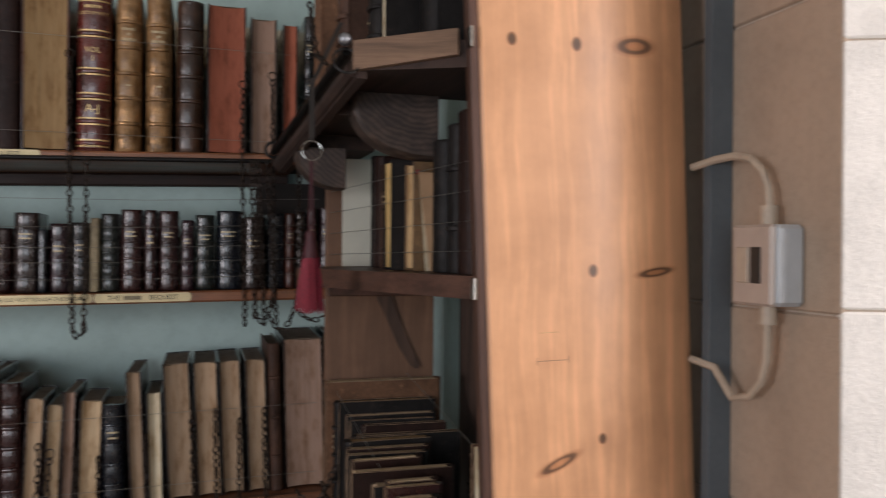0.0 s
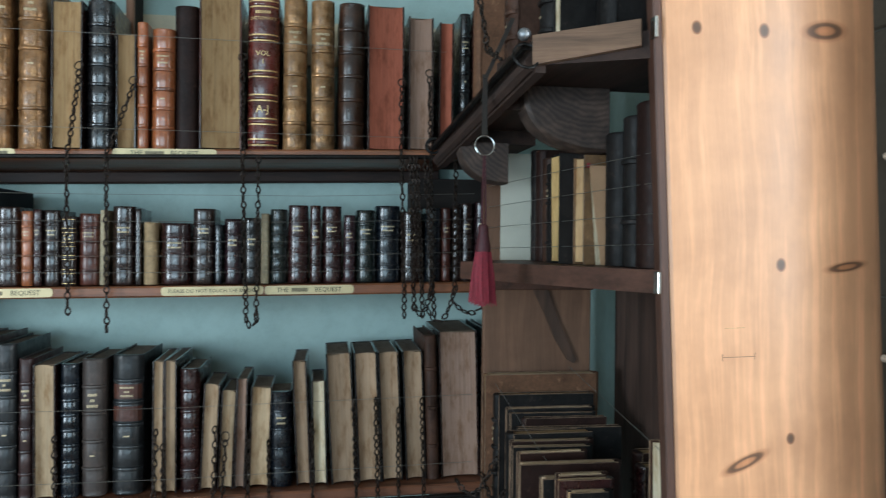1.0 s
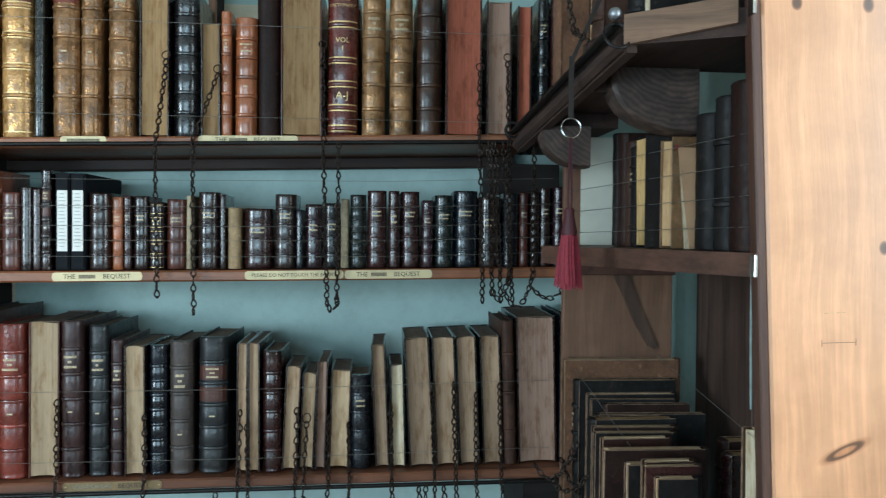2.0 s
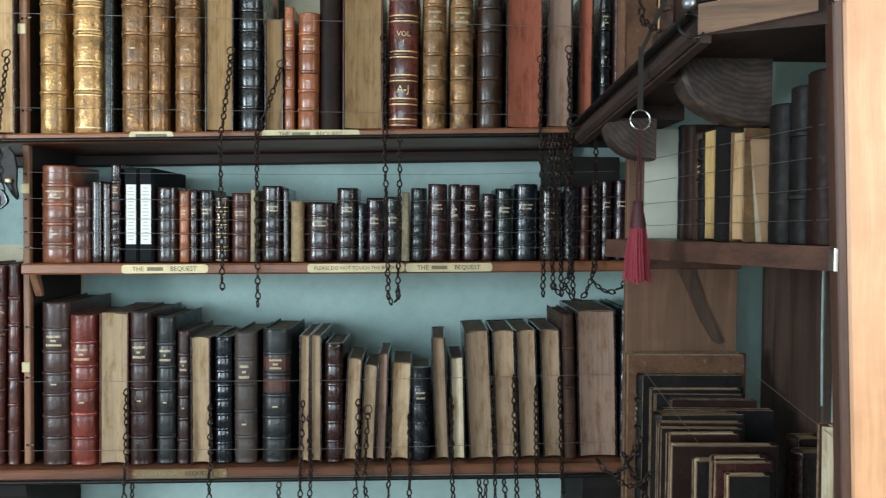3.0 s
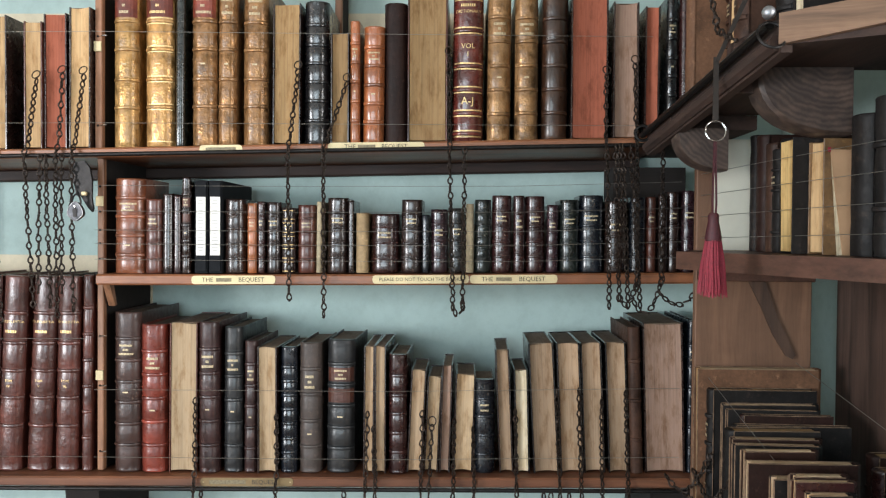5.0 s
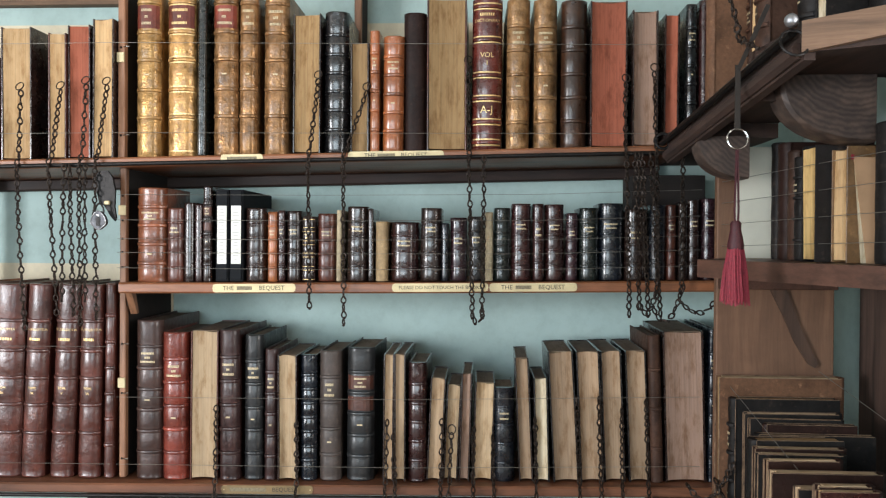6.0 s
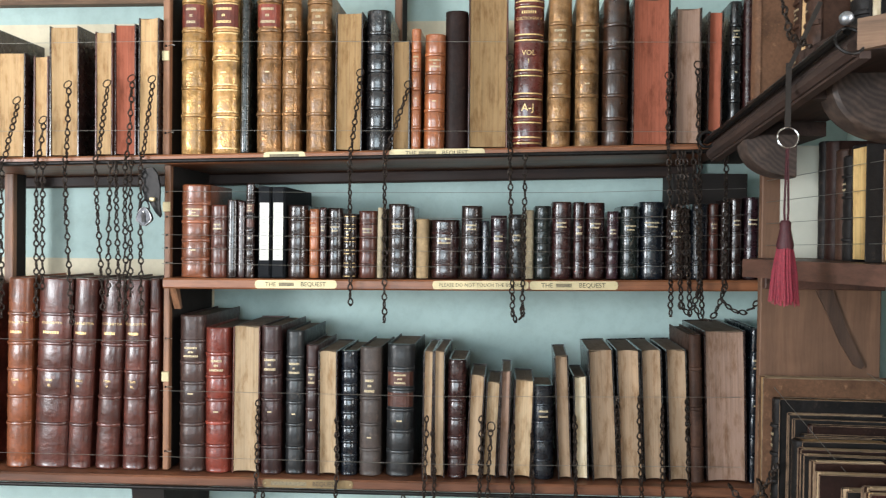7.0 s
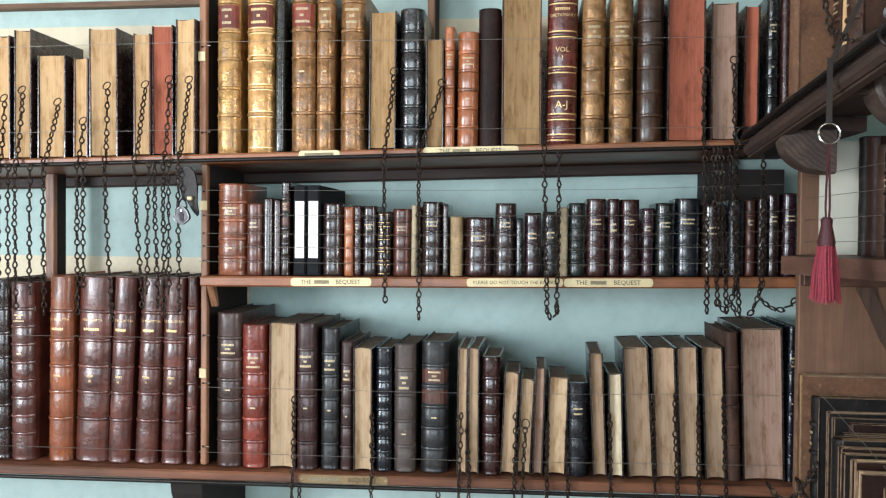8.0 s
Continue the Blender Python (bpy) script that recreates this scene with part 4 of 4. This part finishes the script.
SIDE_LOW = [
    (0.15, 0.178, -0.033, 1.29, 0.25, "E tan board"), (0.118, 0.147, -0.017, 1.251, 0.216, "S ink 4"), (0.101, 0.116, 0.004, 1.226, 0.188, "E buff ink"), (0.083, 0.099, 0.008, 1.219, 0.177, "E bone ink"),
    (0.062, 0.08, 0.03, 1.212, 0.178, "S cocoa 0"), (0.04, 0.06, 0.007, 1.197, 0.224, "S ink 0"), (0.0, 0.036, -0.016, 1.195, 0.175, "S ink 0"), (-0.025, -0.004, -0.016, 1.188, 0.16, "E buff cocoa"), (-0.05, -0.027, -0.019, 1.183, 0.152, "E buff ink"),
    (-0.072, -0.053, -0.012, 1.176, 0.12, "E buff ink"), (-0.095, -0.075, -0.02, 1.184, 0.13, "E buff cocoa"), (-0.122, -0.098, -0.014, 1.166, 0.12, "E bone ink"), (-0.15, -0.125, -0.03, 1.177, 0.185, "E bone cocoa"), (-0.18, -0.153, 0.003, 1.159, 0.09, "E buff ink"), (-0.202, -0.184, 0.022, 1.17, 0.08, "E buff ink"), (-0.225, -0.204, 0.017, 1.178, 0.086, "E bone cocoa"),
    (-0.248, -0.228, 0.01, 1.175, 0.094, "E cream maroon"), (-0.27, -0.25, 0.022, 1.162, 0.07, "E cream ink"), (-0.06, -0.02, 0.225, 1.165, 0.06, "S cocoa 2"), (-0.1, -0.064, 0.215, 1.15, 0.07, "S maroon 2"),
    (-0.36, -0.32, 0.205, 1.21, 0.09, "S cocoa 0"), (-0.41, -0.364, 0.12, 1.27, 0.17, "E white soot"),
]
for y0, y1, x, top, deep, code in SIDE_LOW:
    side_book(y0, y1, x, 0.971, top, deep, code, "the corner lower shelf", rim=True)
SIDE_TOP = [
    (0.15, 0.19, -0.06, 2.13, 0.1, "S board 0"), (0.1, 0.148, 0.012, 2.1, 0.03, "S soot 5"), (0.02, 0.058, -0.003, 2.11, 0.05, "E cream ink"), (-0.025, 0.015, -0.016, 2.1, 0.06, "S soot 5"), (-0.065, -0.028, -0.032, 2.09, 0.08, "S ink 4"),
    (-0.11, -0.065, -0.048, 2.1, 0.09, "E cream soot"), (-0.16, -0.113, -0.058, 2.12, 0.1, "S soot 5"), (-0.25, -0.2, -0.02, 2.12, 0.2, "S ink 4"), (-0.3, -0.255, -0.01, 2.15, 0.2, "E white ink"), (-0.37, -0.305, 0.04, 2.16, 0.2, "S ink 0"),
]
for y0, y1, x, top, deep, code in SIDE_TOP:
    side_book(y0, y1, x, 1.8008 if y0 > 0.09 else 1.8383 if y1 > -0.19 else 1.8788, top, deep, code, "the corner top shelf")
card = thing("paper_sheet", pose(0.0, 0.175, 1.535), "pale standing sheet of paper in the corner shelf", "paper")
part("sheet", Shape().box(0.004, 0.086, -0.002, 0.002, 0.0, 0.232, 0), plain("aged_white_paper", (0.62, 0.6, 0.5), 0.8, 0, 0.12, 6.0), card)
folder = thing("card_folder", pose(0.0, -0.223, 1.535), "plain tan card folder leaning against books", "folder")
tan_card = plain("tan_card", (0.4, 0.24, 0.13), 0.75, 0, 0.15, 14.0)
part("cover", Shape().prism([(0.068, 0.17), (0.114, 0.169), (0.1165, 0.0), (0.09, 0.0)], "y", 0.0, 0.0025), tan_card, folder)
part("sheet", Shape().prism([(0.07, 0.166), (0.117, 0.172), (0.1205, 0.0), (0.082, 0.0)], "y", 0.0028, 0.0048), PAGES["white"], folder, "white papers inside")
part("tab", Shape().box(0.064, 0.068, -0.0006, 0.0012, 0.166, 0.174, 0), TASSEL, folder, "small red tab")


# ---- security wires ----
def wire(pts, label="thin taut steel wire across the books"):
    solid("security_wire", Shape().tube(pts, 0.00055, 5), WIRE, label, "wire")


for z0, z1 in ((2.024, 2.012), (1.814, 1.812)):
    wire([(-2.7, 0.302, z0 - 0.01), (-1.38, 0.302, z0), (-0.1, 0.302, z1)])
for z in (1.67, 1.611, 1.567, 1.535, 1.499):
    sag = 0.006
    wire([(-1.375, 0.302, z), (-0.9, 0.302, z + 0.006 - sag), (-0.4, 0.302, z + 0.01 - sag), (-0.03, 0.302, z + 0.016)])
for z in (1.197, 1.04):
    wire([(-1.375, 0.3, z), (-0.7, 0.3, z + 0.005), (-0.03, 0.3, z + 0.022)])
for z in (1.315, 1.04):
    wire([(-2.7, 0.3, z - 0.012), (-1.39, 0.3, z)])
for z in (1.565, 1.61, 1.655, 1.7):
    wire([(-0.02, 0.186, z - 0.005), (0.03, -0.1, z), (0.1, -0.435, z + 0.006)])
wire([(-0.01, 0.15, 1.27), (0.08, -0.42, 1.05)])
wire([(0.1, -0.02, 1.33), (0.13, -0.43, 1.25)])


# ---- chains ----
def link_mesh():
    """A pear-shaped wrought link with its twisted neck."""
    s = Shape()
    ring = [(0.0052 * math.sin(t) * (1.0 + 0.25 * math.cos(t)), 0.0, 0.0072 * -math.cos(t) - 0.0072) for t in (2 * math.pi * i / 10 for i in range(10))]
    s.tube(ring, 0.0021, 4, False, True)
    s.tube([(0, 0, -0.0135), (0, 0, -0.0158), (0, 0, -0.018)], [0.002, 0.0042, 0.002], 5)
    return s.mesh("link", CHAIN, True)


LINK = link_mesh()
PITCH = 0.0168


def chain(pts, label, group, seed):
    """Links hung one after the other along a line of points."""
    rnd = random.Random(seed)
    pts = [Vector(p) for p in pts]
    root = thing("chain", Matrix.Translation(pts[0]), label, "chain", group)
    walked, spots = 0.0, []
    for a, b in zip(pts, pts[1:]):
        d = (b - a).length
        while walked < d:
            spots.append((a.lerp(b, walked / d), (b - a).normalized()))
            walked += PITCH
        walked -= d
    for i, (p, d) in enumerate(spots):
        ob = new("link", LINK)
        ob.parent = root
        turn = d.to_track_quat("-Z", "Y").to_matrix().to_4x4()
        ob.matrix_basis = Matrix.Translation(p - pts[0]) @ turn @ pose(0, 0, 0, rnd.uniform(-6, 6), rnd.uniform(-6, 6), 35 + 80 * (i % 2) + rnd.uniform(-22, 22))
    return root


LEFT_CHAINS = [
    (-1.887, 1.89, -1.884, -1.882, 1.4), (-1.86, 1.72, -1.86, -1.856, 1.42), (-1.839, 1.91, -1.842, -1.837, 1.39), (-1.802, 1.72, -1.802, -1.801, 1.429), (-1.745, 1.879, -1.768, -1.763, 1.38),
    (-1.679, 1.832, -1.68, -1.676, 1.37), (-1.664, 1.72, -1.664, -1.662, 1.445), (-1.617, 1.917, -1.612, -1.588, 1.364), (-1.519, 1.919, -1.535, -1.511, 1.393), (-1.497, 1.72, -1.497, -1.499, 1.42),
    (-1.484, 1.72, -1.484, -1.471, 1.4), (-1.458, 1.931, -1.461, -1.455, 1.373), (-1.447, 1.72, -1.447, -1.444, 1.421), (-1.408, 1.929, -1.424, -1.417, 1.394),
]
MAIN_CHAINS = [
    (-0.906, 1.942, -0.924, -0.918, 1.41), (-0.793, 1.914, -0.842, -0.839, 1.385), (-0.559, 1.975, -0.556, -0.545, 1.4), (-0.521, 1.719, -0.521, -0.523, 1.395), (-0.2, 1.932, -0.202, -0.193, 1.404),
    (-0.183, 1.744, -0.183, -0.171, 1.424), (-0.167, 1.744, -0.167, -0.151, 1.412), (-0.136, 1.956, -0.134, -0.132, 1.443), (-0.175, 1.744, -0.175, -0.16, 1.5), (-0.149, 1.744, -0.149, -0.124, 1.403), (-0.077, 1.756, -0.076, -0.078, 1.457),
]
LOW_CHAINS = [
    (-1.144, 1.178, -1.14, -1.136, 0.9), (-1.123, 1.0, -1.122, -1.119, 0.9), (-0.953, 1.144, -0.949, -0.945, 0.9), (-0.741, 1.152, -0.743, -0.742, 0.9), (-0.727, 1.119, -0.72, -0.721, 0.9),
    (-0.614, 1.156, -0.615, -0.621, 0.9), (-0.591, 1.124, -0.596, -0.589, 0.91), (-0.54, 1.139, -0.541, -0.543, 0.92), (-0.497, 1.121, -0.493, -0.495, 0.92), (-0.4, 1.163, -0.396, -0.393, 0.92),
    (-0.305, 1.211, -0.298, -0.297, 0.93), (-0.255, 1.213, -0.249, -0.248, 0.93), (-0.202, 1.189, -0.202, -0.198, 0.93), (-0.147, 1.21, -0.143, -0.14, 0.94), (-0.792, 0.972, -0.792, -0.787, 0.9), (-0.335, 0.97, -0.335, -0.33, 0.92), (-0.318, 0.97, -0.318, -0.32, 0.93), (-0.278, 0.97, -0.278, -0.272, 0.925),
]
count = 0
for rows, level, drop, label, group in ((LEFT_CHAINS, top_shelf, 0.0185, "rusted iron chain hanging from the top shelf rod", "chains of the top shelf"),
                                        (MAIN_CHAINS, top_shelf, 0.0185, "rusted iron chain hanging from the top shelf rod", "chains of the top shelf"),
                                        (LOW_CHAINS, low_shelf, 0.028, "rusted iron chain hanging from the lower shelf rod", "chains of the lower shelf")):
    for xt, zt, xr, xb, zb in rows:
        count += 1
        zr = level(xr) - drop
        pts = [(xr, 0.292, zr), (xr * 0.6 + xb * 0.4, 0.287, zr * 0.6 + zb * 0.4), (xb, 0.287, zb)]
        if zt > level(xr) + 0.02:
            pts = [(xt, 0.318, zt), (xr * 0.85 + xt * 0.15, 0.304, level(xr) + 0.012), (xr, 0.297, level(xr) - 0.005)] + pts
        root = chain(pts, label, group, count)
        if zt > level(xr) + 0.02 and (level is top_shelf or xt == -0.591):
            c = Vector((0, -0.004, 0.008))
            part("book_ring", Shape().tube([c + Vector((0.009 * math.cos(t), 0.006 * math.sin(t), 0.01 * math.sin(t))) for t in (2 * math.pi * i / 12 for i in range(12))], 0.0015, 5, False, True), CHAIN, root, "", True)


def drape(a, b, depth, seed):
    a, b = Vector(a), Vector(b)
    pts = [a.lerp(b, i / 10) - Vector((0, 0, depth * (1 - (i / 5 - 1) ** 2))) for i in range(11)]
    chain(pts, "rusted iron chain looped under the middle shelf", "looped chains", seed)


drape((-0.545, 0.287, 1.41), (-0.523, 0.287, 1.405), 0.025, 71)
drape((-0.171, 0.287, 1.43), (-0.136, 0.287, 1.45), 0.03, 72)
drape((-0.14, 0.287, 1.42), (-0.078, 0.287, 1.458), 0.045, 73)
drape((-0.085, 0.287, 1.44), (-0.002, 0.28, 1.44), 0.028, 74)
drape((-0.09, 0.18, 1.06), (-0.02, 0.1, 1.12), 0.05, 75)
drape((-0.04, 0.15, 1.08), (0.0, -0.1, 1.05), 0.04, 76)
drape((-0.06, 0.14, 1.03), (-0.01, 0.0, 1.1), 0.03, 77)
chain([(-0.11, -0.15, 2.0), (-0.107, -0.2, 1.9), (-0.1, -0.25, 1.875)], "rusted iron chain over the corner shelf edge", "chains of the corner shelf", 79)

# ---- padlock on its hasp ----
lock = thing("padlock", pose(-1.409, 0.284, 1.609), "old steel padlock hanging from a black iron hasp", "padlock")
body = [(0.0175 * math.sin(t) * (1 + 0.1 * math.cos(3 * t)), 0.02 * math.cos(t) * (1 + 0.1 * math.cos(4 * t))) for t in (2 * math.pi * i / 28 for i in range(28))]
lock_body = part("lock_body", Shape().prism(body, "y", -0.006, 0.006), plain("tarnished_steel", (0.06, 0.06, 0.064), 0.4, 0.85, 0.7, 90.0), lock, "", True)
part("lock_rim", Shape().tube([(x, -0.0062, z) for x, z in body], 0.0011, 6, False, True), plain("rubbed_steel", (0.3, 0.3, 0.3), 0.4, 1.0, 0.5, 140.0), lock_body, "bright rubbed rim", True)
part("shackle", Shape().tube([(0.0105 * math.cos(t), 0, 0.017 + 0.022 * math.sin(t)) for t in (math.pi * i / 10 for i in range(11))], 0.0024, 6), IRON, lock, "", True)
part("keyhole_cover", Shape().prism([(-0.004, -0.013), (0.004, -0.013), (0.005, 0.004), (0.0, 0.008), (-0.005, 0.004)], "y", -0.0078, -0.0058), IRON, lock_body)
part("rivet", Shape().tube([(0, -0.0062, 0.011), (0, -0.0085, 0.011)], [0.0028, 0.0018], 8), STEEL, lock_body, "", True)
hasp = thing("hasp", pose(-1.41, 0.3, 1.7), "black iron hasp strap with a brass staple", "hasp")
part("strap", Shape().prism([(-0.02, 0.022), (0.012, 0.026), (0.024, 0.01), (0.03, -0.02), (0.029, -0.06), (0.033, -0.085), (0.03, -0.092), (0.02, -0.082), (0.004, -0.056), (-0.008, -0.05), (-0.012, -0.03), (-0.022, -0.01)], "y", 0.0, 0.007), IRON, hasp)
part("staple", Shape().box(0.008, 0.02, -0.01, 0.0, -0.055, -0.045, 0.002), BRASS, hasp, "brass staple")

# ---- strap, ring and tassel on the corner shelf ----
tas = thing("tassel", pose(-0.114, -0.215, 1.588), "crimson silk tassel on a cord and split ring", "tassel")
part("strap", Shape().prism([(-0.0045, 0.16), (0.0045, 0.16), (0.004, 0.265), (-0.004, 0.265)], "y", -0.004, -0.001), STRAP, tas, "worn leather strap")
part("strap", Shape().prism([(-0.003, 0.258), (0.004, 0.258), (0.05, 0.36), (0.043, 0.362)], "y", -0.006, -0.003), STRAP, tas, "worn leather strap")
for k in (0, 1):
    part("split_ring", Shape().tube([(0.0165 * math.cos(t), -0.003 - 0.003 * k + 0.002 * math.sin(t), 0.146 + 0.0165 * math.sin(t)) for t in (2 * math.pi * i / 20 for i in range(20))], 0.0009, 6, False, True), STEEL, tas, "bright split ring", True)
for k in (-1, 1):
    part("cord", Shape().tube([(0.001 * k, -0.004, 0.13), (0.002 * k, -0.004, 0.08), (0.0032 * k, -0.004, 0.03), (0.002 * k, -0.004, 0.005)], 0.0019, 5), TASSELDARK, tas, "", True)
head = [(0.006, 0.014), (0.009, 0.01), (0.0085, 0.0), (0.011, -0.012), (0.0135, -0.026), (0.0125, -0.032)]
part("tassel_head", Shape().grid([[(r * math.cos(t), r * math.sin(t), z) for t in (2 * math.pi * i / 14 for i in range(14))] for r, z in head], True, True), TASSELDARK, tas, "dark bound tassel head", True)
fringe, rnd = Shape(), random.Random(5)
for i in range(120):
    t, q = rnd.uniform(0, 2 * math.pi), math.sqrt(rnd.random())
    r0, r1 = 0.0125 * q, 0.0225 * q * rnd.uniform(0.85, 1.12)
    zb = -0.118 + rnd.uniform(-0.006, 0.008)
    fringe.tube([(r0 * math.cos(t), r0 * math.sin(t), -0.03), (r1 * 0.8 * math.cos(t), r1 * 0.8 * math.sin(t), -0.07), (r1 * math.cos(t + 0.1), r1 * math.sin(t + 0.1), zb)], 0.0011, 3, False)
part("fringe", fringe, TASSEL, tas, "crimson silk fringe")
part("ring", Shape().tube([(0.03 + 0.02 * math.cos(t), -0.16 + 0.01 * math.sin(t), 0.262 + 0.02 * math.sin(t)) for t in (2 * math.pi * i / 16 for i in range(16))], 0.0022, 6, False, True), IRON, tas, "", True)

# ---- electric switch box and its cables on the stone wall ----
sw = thing("switch_box", pose(0.53, -0.573, 1.554), "grey surface switch box with a taupe plate on stone", "switch")
case = part("box", Shape().box(-0.05, -0.001, -0.043, 0.043, -0.058, 0.058, 0.006), PLASTIC, sw)
face = part("face_plate", Shape().box(-0.06, -0.05, -0.043, 0.043, -0.058, 0.058, 0.004), PLATE, sw, "taupe face plate")
part("rocker", Shape().box(-0.0635, -0.0598, 0.004, 0.03, -0.026, 0.026, 0.002), CABLE, face)
part("slot", Shape().box(-0.0615, -0.0598, -0.022, 0.0, -0.026, 0.026, 0.0008), INK, face, "dark slot")
for sz in (-1, 1):
    part("gland", Shape().tube([(-0.03, 0, 0.058 * sz), (-0.03, 0, 0.078 * sz), (-0.03, 0, 0.086 * sz)], [0.0125, 0.0125, 0.0135], 12), CABLE, case, "", True)
    k = 1.0 if sz > 0 else 1.24
    part("cable", Shape().tube([(-0.03, 0, 0.08 * sz), (-0.03, 0.002, 0.112 * sz * k), (-0.031, 0.012, 0.138 * sz * k), (-0.033, 0.036, 0.158 * sz * k), (-0.034, 0.075, 0.166 * sz * k), (-0.04, 0.112, 0.164 * sz), (-0.05, 0.16, 0.156 * sz)], 0.0064, 8), CABLE, sw, "beige round cable", True)
